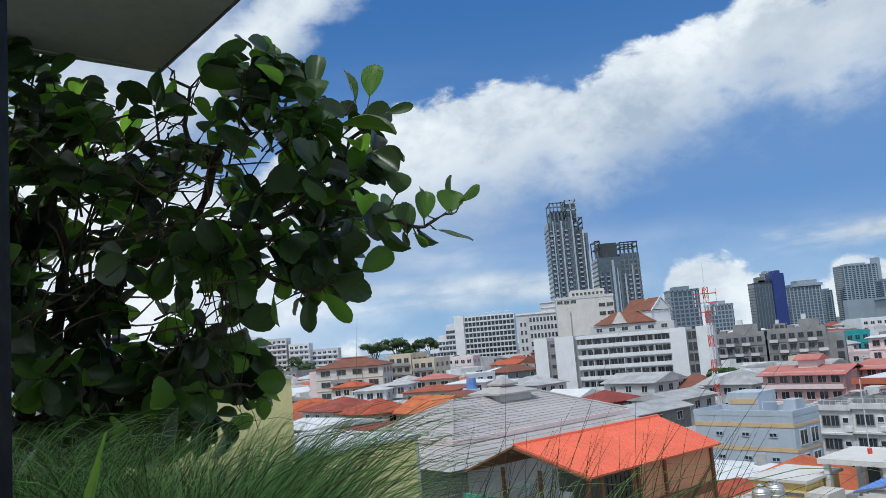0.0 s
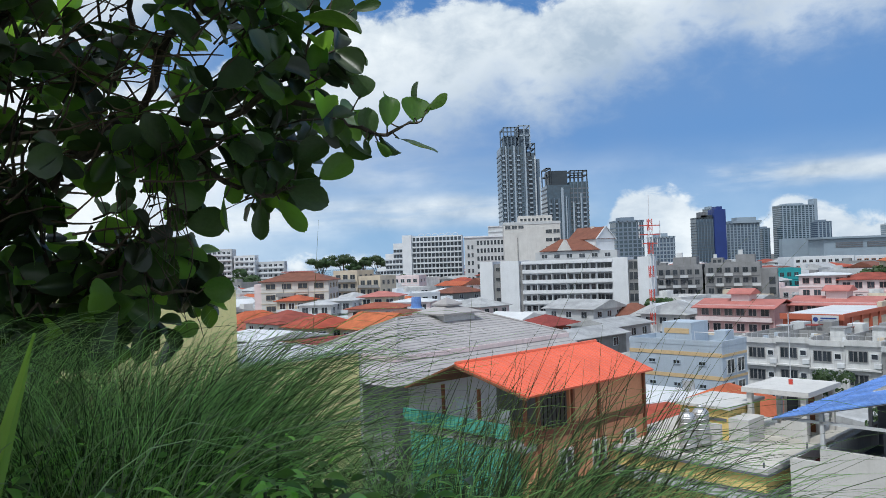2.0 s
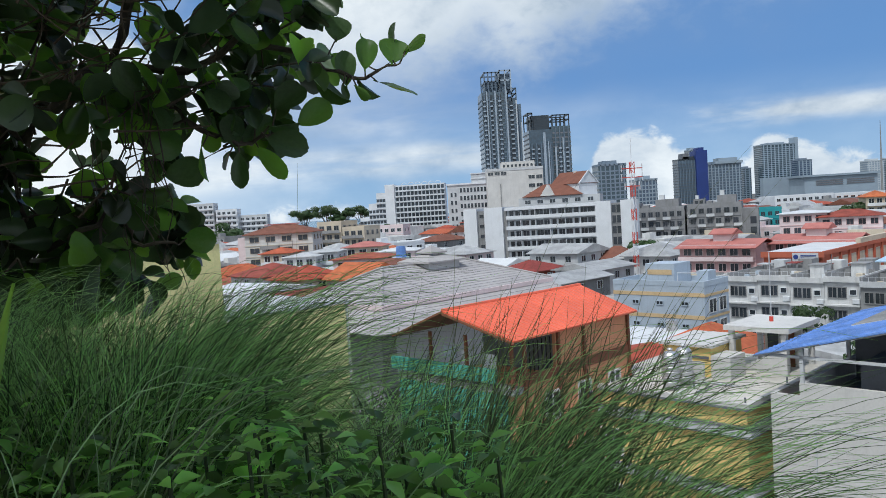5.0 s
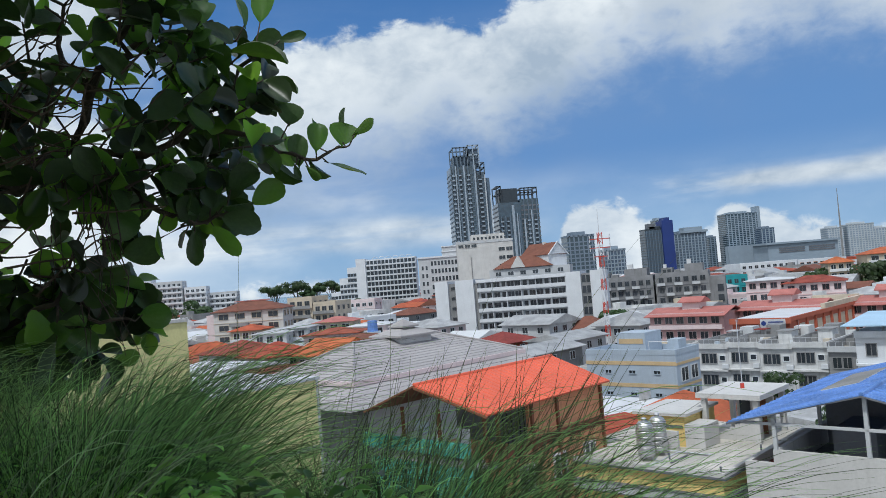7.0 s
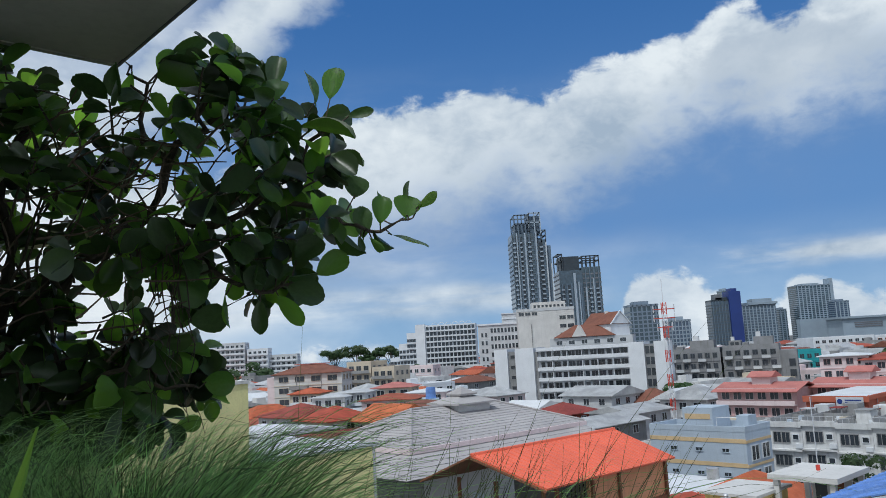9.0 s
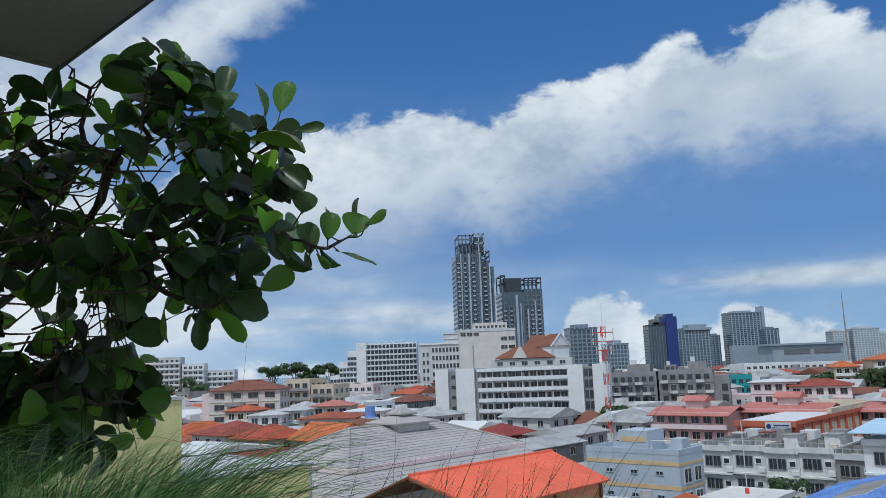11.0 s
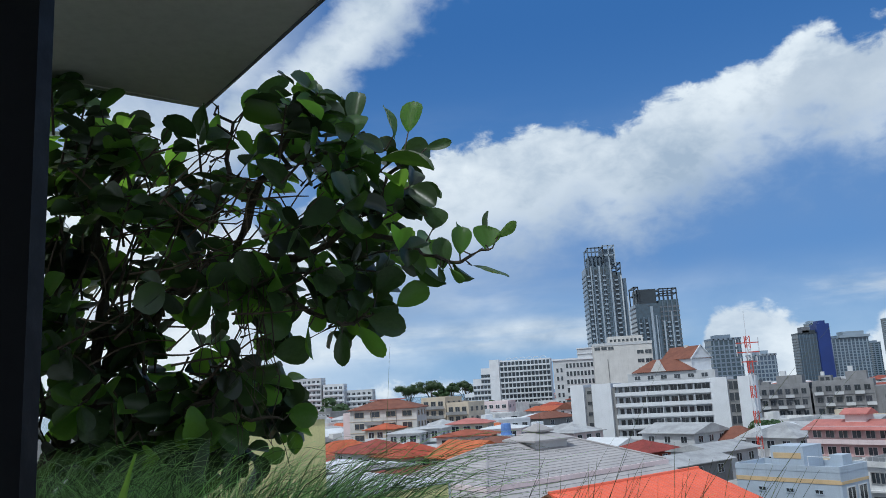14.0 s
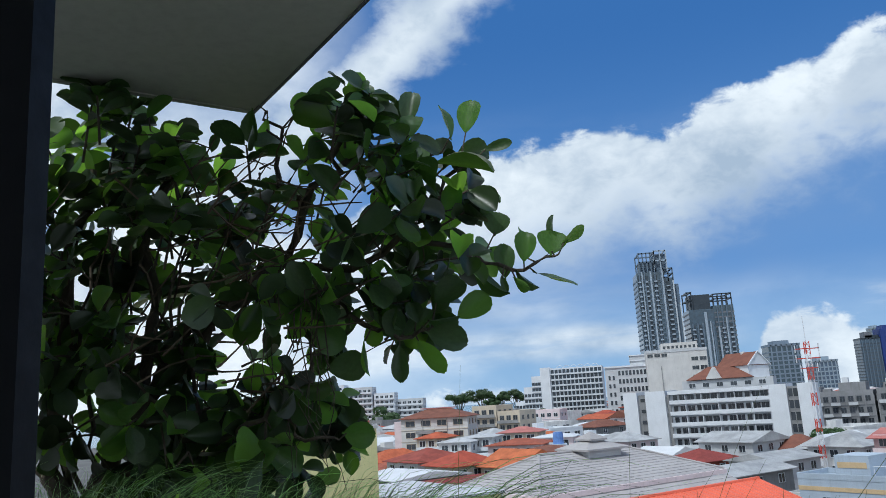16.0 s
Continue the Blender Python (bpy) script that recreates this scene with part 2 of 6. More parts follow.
M = {
    "ground": surface("street ground", (0.12, 0.12, 0.115), 0.9, 0.4, 0.05, 1.5),
    "sea": surface("sea water", (0.10, 0.22, 0.30), 0.25, 0.2, 0.01, 0.4, 0.3),
    "white": surface("white paint", (0.66, 0.69, 0.725), 0.75, 0.08, 0.25, 8, streaks=0.12),
    "oldwhite": surface("weathered white paint", (0.62, 0.63, 0.635), 0.85, 0.2, 0.4, 8, streaks=0.4),
    "cream": surface("cream render", (0.57, 0.565, 0.55), 0.85, 0.1, 0.3, 8, streaks=0.25),
    "beige": surface("beige render", (0.55, 0.48, 0.38), 0.85, 0.15, 0.3, 8, streaks=0.3),
    "concrete": surface("dark weathered concrete", (0.25, 0.255, 0.265), 0.9, 0.25, 0.3, 6, streaks=0.5),
    "grey": surface("grey concrete", (0.27, 0.275, 0.28), 0.9, 0.2, 0.3, 6, streaks=0.4),
    "palegrey": surface("pale grey concrete", (0.52, 0.54, 0.56), 0.85, 0.12, 0.3, 6, streaks=0.2),
    "darkgrey": surface("dark grey panel", (0.16, 0.17, 0.19), 0.6, 0.2, 0.3, 6),
    "tower": surface("tower cladding", (0.115, 0.16, 0.21), 0.55, 0.15, 0.05, 2),
    "towerlight": surface("pale tower fin", (0.33, 0.40, 0.47), 0.5, 0.1, 0.05, 2),
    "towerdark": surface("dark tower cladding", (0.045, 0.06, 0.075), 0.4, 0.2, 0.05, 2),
    "glass": glass_surface("dark window glass", (0.045, 0.055, 0.065)),
    "blueglass": glass_surface("blue tower glass", (0.05, 0.09, 0.13)),
    # distance haze is mixed into these three cladding colours
    "haze": surface("far cladding tinted blue grey by haze", (0.28, 0.35, 0.42), 0.7, 0.1, 0.05, 2),
    "hazedark": surface("dark far cladding tinted by haze", (0.18, 0.235, 0.30), 0.7, 0.1, 0.05, 2),
    "hazelight": surface("pale far cladding tinted by haze", (0.48, 0.53, 0.57), 0.7, 0.1, 0.05, 2),
    "navy": surface("navy cladding", (0.02, 0.045, 0.20), 0.5, 0.15, 0.05, 2),
    "pink": surface("pink painted wall", (0.60, 0.40, 0.40), 0.85, 0.12, 0.3, 8, streaks=0.25),
    "palepink": surface("pale pink wall", (0.70, 0.59, 0.60), 0.85, 0.1, 0.3, 8, streaks=0.2),
    "lightblue": surface("light blue paint", (0.40, 0.47, 0.55), 0.85, 0.1, 0.4, 8, streaks=0.2),
    "teal": surface("teal painted wall", (0.03, 0.30, 0.33), 0.8, 0.12, 0.4, 8),
    "green": surface("sea green sheet", (0.085, 0.36, 0.285), 0.6, 0.2, 0.6, 8),
    "yellow": surface("yellow painted wall", (0.76, 0.58, 0.23), 0.85, 0.12, 0.5, 10, streaks=0.22),
    "oldyellow": surface("pale yellow wall", (0.70, 0.66, 0.32), 0.85, 0.1, 0.5, 10, streaks=0.15),
    "ochre": surface("ochre band paint", (0.58, 0.43, 0.25), 0.85, 0.15, 0.5, 10),
    "orangewall": surface("orange brown wall", (0.64, 0.31, 0.17), 0.85, 0.15, 0.6, 10, streaks=0.25),
    "brown": surface("brown timber", (0.22, 0.09, 0.05), 0.8, 0.2, 1.0, 12),
    "redroof": surface("red tile roof", (0.27, 0.062, 0.042), 0.85, 0.3, 0.6, 5, 0.5, random=0.3),
    "orangetile": surface("orange tile roof", (0.42, 0.10, 0.045), 0.85, 0.3, 0.6, 5, 0.5, random=0.3),
    "pinkroof": surface("salmon red roof", (0.43, 0.16, 0.14), 0.8, 0.2, 0.4, 5),
    "brownroof": surface("brown tile roof", (0.19, 0.075, 0.05), 0.85, 0.25, 0.6, 5, 0.4),
    "orange": surface("orange red metal roof", (0.75, 0.15, 0.08), 0.5, 0.14, 0.35, 9, 0.08),
    "bluemetal": surface("blue metal roof", (0.13, 0.26, 0.60), 0.45, 0.34, 0.7, 7, 0.08, streaks=0.5, stain=(0.30, 0.43, 0.68)),
    "greyroof": surface("pale grey roof tile", (0.375, 0.36, 0.36), 0.8, 0.14, 0.35, 6, 0.2, random=0.08, streaks=0.12),
    "tin": surface("weathered tin roof", (0.42, 0.43, 0.44), 0.6, 0.3, 0.4, 6, 0.2, random=0.3, streaks=0.3),
    "whitetin": surface("white sheet roof", (0.62, 0.64, 0.66), 0.55, 0.12, 0.3, 6, 0.1),
    "paleblue": surface("pale blue sheet roof", (0.42, 0.60, 0.76), 0.5, 0.1, 0.3, 6, 0.1),
    "steel": surface("brushed steel", (0.60, 0.60, 0.60), 0.42, 0.15, 2.0, 20, 0.1, metal=0.75),
    "hall": surface("brick orange wall", (0.44, 0.12, 0.07), 0.8, 0.1, 0.4, 8),
    "redsteel": surface("red mast paint", (0.55, 0.06, 0.04), 0.6, 0.2, 1, 8),
    "roofdeck": surface("roof screed", (0.55, 0.53, 0.48), 0.95, 0.25, 0.4, 6, streaks=0.0),
    "soffit": surface("soffit paint", (0.52, 0.52, 0.46), 0.9, 0.05, 0.8, 30, 0.05),
    "blackmetal": surface("black window frame", (0.008, 0.009, 0.011), 0.55, 0.2, 4, 40, 0.05, spec=0.15),
    "soil": surface("planter soil", (0.05, 0.035, 0.025), 1.0, 0.4, 4, 30, 0.8),
    "bark": surface("grey brown bark", (0.10, 0.08, 0.06), 0.9, 0.35, 12, 60, 0.7, depth=0.004),
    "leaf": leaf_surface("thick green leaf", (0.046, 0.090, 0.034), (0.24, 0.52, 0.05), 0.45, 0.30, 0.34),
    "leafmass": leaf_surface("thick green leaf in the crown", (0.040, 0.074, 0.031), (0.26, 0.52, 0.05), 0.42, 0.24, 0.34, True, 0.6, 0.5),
    # pale base puts the highlights on the front blades into their colour
    "highlitgrass": leaf_surface("grass in pale highlight colour", (0.36, 0.48, 0.26), (0.56, 0.74, 0.34), 0.4, 0.4, 0.25, True),
    "grass": leaf_surface("fine grass", (0.162, 0.285, 0.11), (0.39, 0.67, 0.20), 0.38, 0.44, 0.25, True, 0.9, 0.2),
    "stalk": leaf_surface("dark grass stalk", (0.10, 0.13, 0.055), (0.24, 0.30, 0.10), 0.5, 0.2, 0.15, True, 0.6),
    "herb": leaf_surface("bright herb leaf", (0.22, 0.44, 0.12), (0.50, 0.90, 0.19), 0.35, 0.5, 0.25, True, 0.75, 0.1),
    "strap": leaf_surface("broad strap leaf", (0.22, 0.42, 0.09), (0.55, 0.88, 0.14), 0.4, 0.5),
    "twig": surface("dry brown twig", (0.13, 0.095, 0.065), 0.9, 0.35, 12, 60, 0.5, depth=0.003),
    "crown": leaf_surface("distant foliage", (0.045, 0.085, 0.03), (0.10, 0.20, 0.05), 0.6, 0.25),
}


# ---- builders ----
def box(bm, x0, x1, y0, y1, z0, z1):
    v = [bm.verts.new(p) for p in ((x0, y0, z0), (x1, y0, z0), (x1, y1, z0), (x0, y1, z0), (x0, y0, z1), (x1, y0, z1), (x1, y1, z1), (x0, y1, z1))]
    for f in ((0, 3, 2, 1), (4, 5, 6, 7), (0, 1, 5, 4), (1, 2, 6, 5), (2, 3, 7, 6), (3, 0, 4, 7)):
        bm.faces.new([v[i] for i in f])


def face(bm, *pts):
    return bm.faces.new([bm.verts.new(p) for p in pts])


def tube(bm, pts, r0, r1, sides=6):
    pts = [Vector(p) for p in pts]
    rings = []
    for i, p in enumerate(pts):
        d = (pts[min(i + 1, len(pts) - 1)] - pts[max(i - 1, 0)]).normalized()
        a = d.orthogonal().normalized()
        b = d.cross(a)
        r = r0 + (r1 - r0) * i / max(1, len(pts) - 1)
        rings.append([bm.verts.new(p + r * (math.cos(k * math.tau / sides) * a + math.sin(k * math.tau / sides) * b)) for k in range(sides)])
    for A, B in zip(rings, rings[1:]):
        best = min(range(sides), key=lambda s: (A[0].co - B[s].co).length)
        for k in range(sides):
            bm.faces.new((A[k], A[(k + 1) % sides], B[(k + 1 + best) % sides], B[(k + best) % sides]))
    bm.faces.new(rings[0][::-1])
    bm.faces.new(rings[-1])


def mesh_of(name, bm, mats):
    me = bpy.data.meshes.new(name)
    bmesh.ops.recalc_face_normals(bm, faces=bm.faces)
    bm.to_mesh(me)
    bm.free()
    for m in mats if isinstance(mats, (list, tuple)) else (mats,):
        me.materials.append(m)
    return me


def part(name, bm, material, parent, label=""):
    ob = new(name, mesh_of(name, bm, material))
    ob.parent = parent
    return tagged(ob, label)


def shared(name, me, parent, m):
    ob = new(name, me)
    ob.parent, ob.matrix_basis = parent, m
    return ob


def thing(name, label, category, m, group="", kind=""):
    ob = tagged(new(name), label, category, group, kind)
    ob.empty_display_size = 0.1
    ob.matrix_basis = m
    return ob


def piece(name, parent, material, *b, label="", joined=False):
    """Boxes as parts of a thing: each its own object, unless they make one joined part."""
    out = None
    for group in ([b] if joined else [[item] for item in b]):
        bm = bmesh.new()
        for item in group:
            box(bm, *item)
        out = part(name, bm, material, parent, label)
    return out


CACHE = {}


def window_mesh(w, h, frame_mat, glass_mat, mullion):
    """One closed shell: a frame standing proud of the wall, with sunk panes."""
    key = (round(w, 2), round(h, 2), frame_mat.name, glass_mat.name, mullion)
    if key not in CACHE:
        bm = bmesh.new()
        e = min(0.09, w * 0.1)
        xs = [-w / 2 - e]
        for k in range(mullion + 1):
            a, c = -w / 2 + w * k / (mullion + 1), -w / 2 + w * (k + 1) / (mullion + 1)
            xs += [a + (e * 0.3 if k else 0), c - (e * 0.3 if k < mullion else 0)]
        xs.append(w / 2 + e)
        zs = [-e, 0, h, h + e]
        front = [[bm.verts.new((x, -0.09, z)) for z in zs] for x in xs]
        for i in range(len(xs) - 1):
            for k in range(3):
                q = (front[i][k], front[i + 1][k], front[i + 1][k + 1], front[i][k + 1])
                if k == 1 and i % 2 == 1:
                    s = [bm.verts.new((v.co.x, -0.02, v.co.z)) for v in q]
                    bm.faces.new(s).material_index = 1
                    for a in range(4):
                        bm.faces.new((q[a], q[(a + 1) % 4], s[(a + 1) % 4], s[a]))
                else:
                    bm.faces.new(q)
        n = len(xs) - 1
        rim = [front[i][0] for i in range(n + 1)] + [front[n][k] for k in (1, 2, 3)] + [front[i][3] for i in range(n - 1, -1, -1)] + [front[0][k] for k in (2, 1)]
        back = [bm.verts.new((v.co.x, 0.03, v.co.z)) for v in rim]
        for a in range(len(rim)):
            bm.faces.new((rim[a], rim[(a + 1) % len(rim)], back[(a + 1) % len(rim)], back[a]))
        CACHE[key] = mesh_of("window", bm, (frame_mat, glass_mat))
    return CACHE[key]


def pane_mesh(w, h):
    key = ("pane", round(w, 2), round(h, 2))
    if key not in CACHE:
        bm = bmesh.new()
        box(bm, -w / 2, w / 2, -0.008, 0.0, 0, h)
        CACHE[key] = mesh_of("pane", bm, M["glass"])
    return CACHE[key]


def windows(parent, side, at, a0, a1, n, levels, w, h, frame_mat=None, mullion=1, glass_mat=None, skip=None, panes=False):
    """A row of n windows on each level. side: "f" the front (at = y), "r" the right flank (at = x)."""
    me = window_mesh(w, h, frame_mat or M["white"], glass_mat or M["glass"], mullion)
    for z in levels:
        for i in range(n):
            if skip and skip(i, z):
                continue
            a = a0 + (a1 - a0) * (i + 0.5) / n
            win = shared("window", me, parent, pose(a, at, z) if side == "f" else pose(at, a, z, 0, 0, 90))
            if panes:
                pw = w / (mullion + 1)
                for k in range(mullion + 1):
                    shared("pane", pane_mesh(pw - 0.07, h - 0.03), win, pose(-w / 2 + pw * (k + 0.5), -0.024, 0.015))


def hip_roof(name, parent, material, x0, x1, y0, y1, z, rise, over=0.5, gable=False, label=""):
    bm = bmesh.new()
    x0, x1, y0, y1 = x0 - over, x1 + over, y0 - over, y1 + over
    along_x = (x1 - x0) >= (y1 - y0)
    half = min(x1 - x0, y1 - y0) / 2
    inset = 0 if gable else half
    t = 0.14
    if along_x:
        r = ((x0 + inset, (y0 + y1) / 2, z + rise), (x1 - inset - 0.01, (y0 + y1) / 2, z + rise))
    else:
        r = (((x0 + x1) / 2, y0 + inset, z + rise), ((x0 + x1) / 2, y1 - inset - 0.01, z + rise))
    c = ((x0, y0, z), (x1, y0, z), (x1, y1, z), (x0, y1, z))
    R = [bm.verts.new(p) for p in r]
    C = [bm.verts.new(p) for p in c]
    L = [bm.verts.new((p[0], p[1], z - t)) for p in c]
    if along_x:
        bm.faces.new((C[0], C[1], R[1], R[0])), bm.faces.new((C[2], C[3], R[0], R[1]))
        bm.faces.new((C[1], C[2], R[1])), bm.faces.new((C[3], C[0], R[0]))
    else:
        bm.faces.new((C[1], C[2], R[1], R[0])), bm.faces.new((C[3], C[0], R[0], R[1]))
        bm.faces.new((C[0], C[1], R[0])), bm.faces.new((C[2], C[3], R[1]))
    for k in range(4):
        bm.faces.new((C[k], L[k], L[(k + 1) % 4], C[(k + 1) % 4]))
    bm.faces.new(L[::-1])
    return part(name, bm, material, parent, label)


def parapet(parent, material, x0, x1, y0, y1, z, h=0.8, t=0.2):
    return piece("parapet", parent, material, (x0 - 0.03, x1 + 0.03, y0 - 0.03, y0 + t, z, z + h), (x0 - 0.03, x1 + 0.03, y1 - t, y1 + 0.03, z, z + h),
                 (x0 - 0.03, x0 + t, y0 + t, y1 - t, z, z + h), (x1 - t, x1 + 0.03, y0 + t, y1 - t, z, z + h), joined=True)


def bar(name, parent, material, pts, r=0.05, sides=5):
    bm = bmesh.new()
    tube(bm, pts, r, r, sides)
    return part(name, bm, material, parent)


GRID = 40.0                                   # the street grid's turn
GU, GV = Vector((math.cos(radians(GRID)), math.sin(radians(GRID)), 0)), Vector((-math.sin(radians(GRID)), math.cos(radians(GRID)), 0))
TAKEN = []


def lot(name, label, u0, u1, v0, v1, turn=None, category="building", group=""):
    """A building on the street grid: its front faces -u and its right flank -v. Local x runs along the front, y into the depth."""
    p = GU * u0 + GV * v1
    c = GU * (u0 + u1) / 2 + GV * (v0 + v1) / 2
    TAKEN.append((c.x, c.y, 0.55 * math.hypot(u1 - u0, v1 - v0)))
    return thing(name, label, category, pose(p.x, p.y, 0, 0, 0, GRID - 90), group), v1 - v0, u1 - u0


def plot(name, label, x, y, w, d, turn=0.0, category="building", group=""):
    """A building by its front's left corner, with the front turned by that many degrees."""
    a = radians(turn)
    c = Vector((x + math.cos(a) * w / 2 - math.sin(a) * d / 2, y + math.sin(a) * w / 2 + math.cos(a) * d / 2))
    TAKEN.append((c.x, c.y, 0.55 * math.hypot(w, d)))
    return thing(name, label, category, pose(x, y, 0, 0, 0, turn), group)


# ---- ground and sea ----
bm = bmesh.new()
face(bm, (-4500, -600, 0), (4500, -600, 0), (4500, 4600, 0), (-4500, 4600, 0))
ground = tagged(part("ground", bm, M["ground"], None), "grey built-up ground with streets between the houses", "ground", "", "structure")
bm = bmesh.new()
face(bm, (-4400, 640, 0.3), (150, 700, 0.3), (260, 1500, 0.3), (900, 4500, 0.3), (-4400, 4500, 0.3))
sea = tagged(part("water", bm, M["sea"], None), "pale blue sea beyond the town", "sea", "", "structure")

# ---- the towers on the skyline ----
def tower_floors(parent, x0, x1, y0, y1, z0, z1, gap, material, name="floor_band"):
    bm = bmesh.new()
    n = int((z1 - z0) / gap)
    for k in range(n):
        box(bm, x0 - 0.25, x1 + 0.25, y0 - 0.25, y1 + 0.25, z0 + k * gap, z0 + k * gap + gap * 0.3)
    return tagged(part(name, bm, material, parent), kind="stuff")


def fins(parent, x0, x1, y, z0, z1, n, w, material, side="f"):
    for k in range(n):
        a = x0 + (x1 - x0) * (k + 0.5) / n
        b = (a - w / 2, a + w / 2, y - 0.5, y + 0.3, z0, z1) if side == "f" else (y - 0.3, y + 0.5, a - w / 2, a + w / 2, z0, z1)
        piece("fin", parent, material, b)


def crown_frame(parent, x0, x1, y0, y1, z0, z1, n, material):
    b = []
    for k in range(n + 1):
        x = x0 + (x1 - x0) * k / n
        b += [(x - 0.35, x + 0.35, y0, y0 + 0.7, z0, z1), (x - 0.35, x + 0.35, y1 - 0.7, y1, z0, z1)]
    for z in (z1 - 0.8, (z0 + z1) / 2):
        b += [(x0, x1, y0, y0 + 0.7, z, z + 0.8), (x0, x1, y1 - 0.7, y1, z, z + 0.8), (x0, x0 + 0.7, y0, y1, z, z + 0.8), (x1 - 0.7, x1, y0, y1, z, z + 0.8)]
    piece("crown_frame", parent, material, *b, label="open steel crown frame", joined=True)


def shaded_bay(parent, x0, x1, y, z0, z1, gap=3.1):
    """A dark strip with a recessed bay's shade in its colour, and a small pale balcony on each storey."""
    # stands proud of the wall; only the dark colour suggests a recess
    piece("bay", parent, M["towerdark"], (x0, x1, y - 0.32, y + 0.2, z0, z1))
    bm = bmesh.new()
    box(bm, x0 + 0.1, x1 - 0.1, y - 1.1, y - 0.32, 0, 0.85)
    me = mesh_of("balcony", bm, M["towerlight"])
    for k in range(int((z1 - z0) / gap)):
        shared("balcony", me, parent, pose(0, 0, z0 + k * gap))


t1 = plot("skyscraper", "slim grey residential tower with an open frame crown", 68.9, 500, 26, 22, 0, "tower")
piece("main_shaft", t1, M["blueglass"], (0, 16.5, 0, 20, 0, 96))
tower_floors(t1, 0, 16.5, 0, 20, 10, 96, 3.1, M["tower"])
fins(t1, 0, 16.5, 0, 0, 97, 5, 0.8, M["tower"])
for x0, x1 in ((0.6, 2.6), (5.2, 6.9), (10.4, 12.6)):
    shaded_bay(t1, x0, x1, 0, 12, 94)
piece("fin_wall", t1, M["towerlight"], (3.0, 3.7, -0.9, 0.3, 0, 96.5), (8.3, 9.3, -0.9, 0.3, 0, 96.5), (15.4, 16.5, -0.9, 0.3, 0, 96.5))
piece("side_shaft", t1, M["blueglass"], (16.5, 23, 2, 20, 0, 92))
tower_floors(t1, 16.5, 22.6, 2, 20, 10, 92, 3.1, M["tower"])
shaded_bay(t1, 18.2, 20.6, 2, 12, 90)
piece("outer_shaft", t1, M["tower"], (23, 26.2, 4, 20, 0, 88))
piece("fin_wall", t1, M["hazelight"], (22.3, 23.1, 1.2, 2.6, 0, 90), (25.6, 26.3, 3.2, 4.6, 0, 76))
piece("top_room", t1, M["tower"], (3, 12, 4, 16, 96, 104), (12.5, 19.6, 3, 18, 96, 108))
crown_frame(t1, 2.5, 12.5, 1, 18, 96, 109.2, 4, M["tower"])
crown_frame(t1, 12.3, 19.8, 1, 18, 96, 110.2, 2, M["towerlight"])
crown_frame(t1, 17, 23, 2, 18, 90, 98.5, 2, M["tower"])
t2 = plot("skyscraper", "dark grey tower with stepped top and frame crown", 102.5, 520, 29, 22, 0, "tower")
piece("main_shaft", t2, M["blueglass"], (0, 16, 0, 20, 0, 72), (16, 29, 1.5, 20, 0, 74))
tower_floors(t2, 0, 29, 1.6, 20, 10, 74, 3.1, M["darkgrey"])
fins(t2, 0, 16, 0, 0, 63, 5, 1.0, M["tower"])
fins(t2, 17, 29, 1.5, 0, 74, 4, 0.8, M["tower"])
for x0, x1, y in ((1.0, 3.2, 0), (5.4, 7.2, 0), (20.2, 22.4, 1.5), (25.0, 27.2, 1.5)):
    shaded_bay(t2, x0, x1, y, 12, 62)
piece("fin_wall", t2, M["towerlight"], (9.5, 11.2, -0.9, 0.4, 0, 70), (12.6, 13.4, -0.9, 0.4, 0, 64), (17.5, 18.6, -0.4, 1, 0, 60), (23.2, 24.0, 0.7, 1.8, 0, 66))
piece("top_room", t2, M["towerdark"], (2, 15, 3, 17, 72, 82))
crown_frame(t2, 0, 3, 1, 17, 72, 84, 1, M["towerdark"])
crown_frame(t2, 17, 28.5, 2, 17, 74, 82, 4, M["towerdark"])

cream = plot("office_block", "windowless cream office slab with roof plant", 41.5, 300, 22.3, 14, -6)
piece("wall", cream, M["cream"], (0, 22, 0, 14, 0, 36.5))
piece("roof_storey", cream, M["cream"], (6, 19, 1, 13, 36.5, 39))
piece("parapet_band", cream, M["palegrey"], (-0.15, 22.15, -0.15, 0.0, 35.6, 36.6))
bar("aerial", cream, M["grey"], [(5.2, -0.4, 20), (5.2, -0.4, 30.5)], 0.16, 4)
windows(cream, "f", -0.02, 0.3, 8, 3, (34,), 2.0, 1.2, M["cream"], 1)
windows(cream, "f", -0.02, 16, 22, 2, (22, 25.3, 28.6, 31.9), 2.4, 1.4, M["cream"], 1)
windows(cream, "f", 0.98, 6.3, 18.6, 8, (36.9,), 0.9, 1.0, M["cream"], 0)

# ---- the white slab hotel in the middle distance ----
wh = plot("hotel_block", "long white slab hotel with rows of balconies", 23.3, 222, 48.2, 13, -24, "building")
piece("wall", wh, M["white"], (12.6, 37.8, 1.4, 13, 0, 21.2))
piece("end_wall", wh, M["white"], (0, 3.9, 0.0, 12, 0, 21.6), (6.3, 11.7, -0.4, 13, 0, 21.6), (37.8, 42.0, -0.2, 13, 0, 21.6), (44.6, 48.2, -0.2, 13, 0, 21.6))
piece("stair_wall", wh, M["grey"], (3.9, 6.3, 1.2, 12, 0, 20.8), (42, 44.6, 1.0, 13, 0, 20.9), (11.7, 12.6, 1, 13, 0, 20.4))
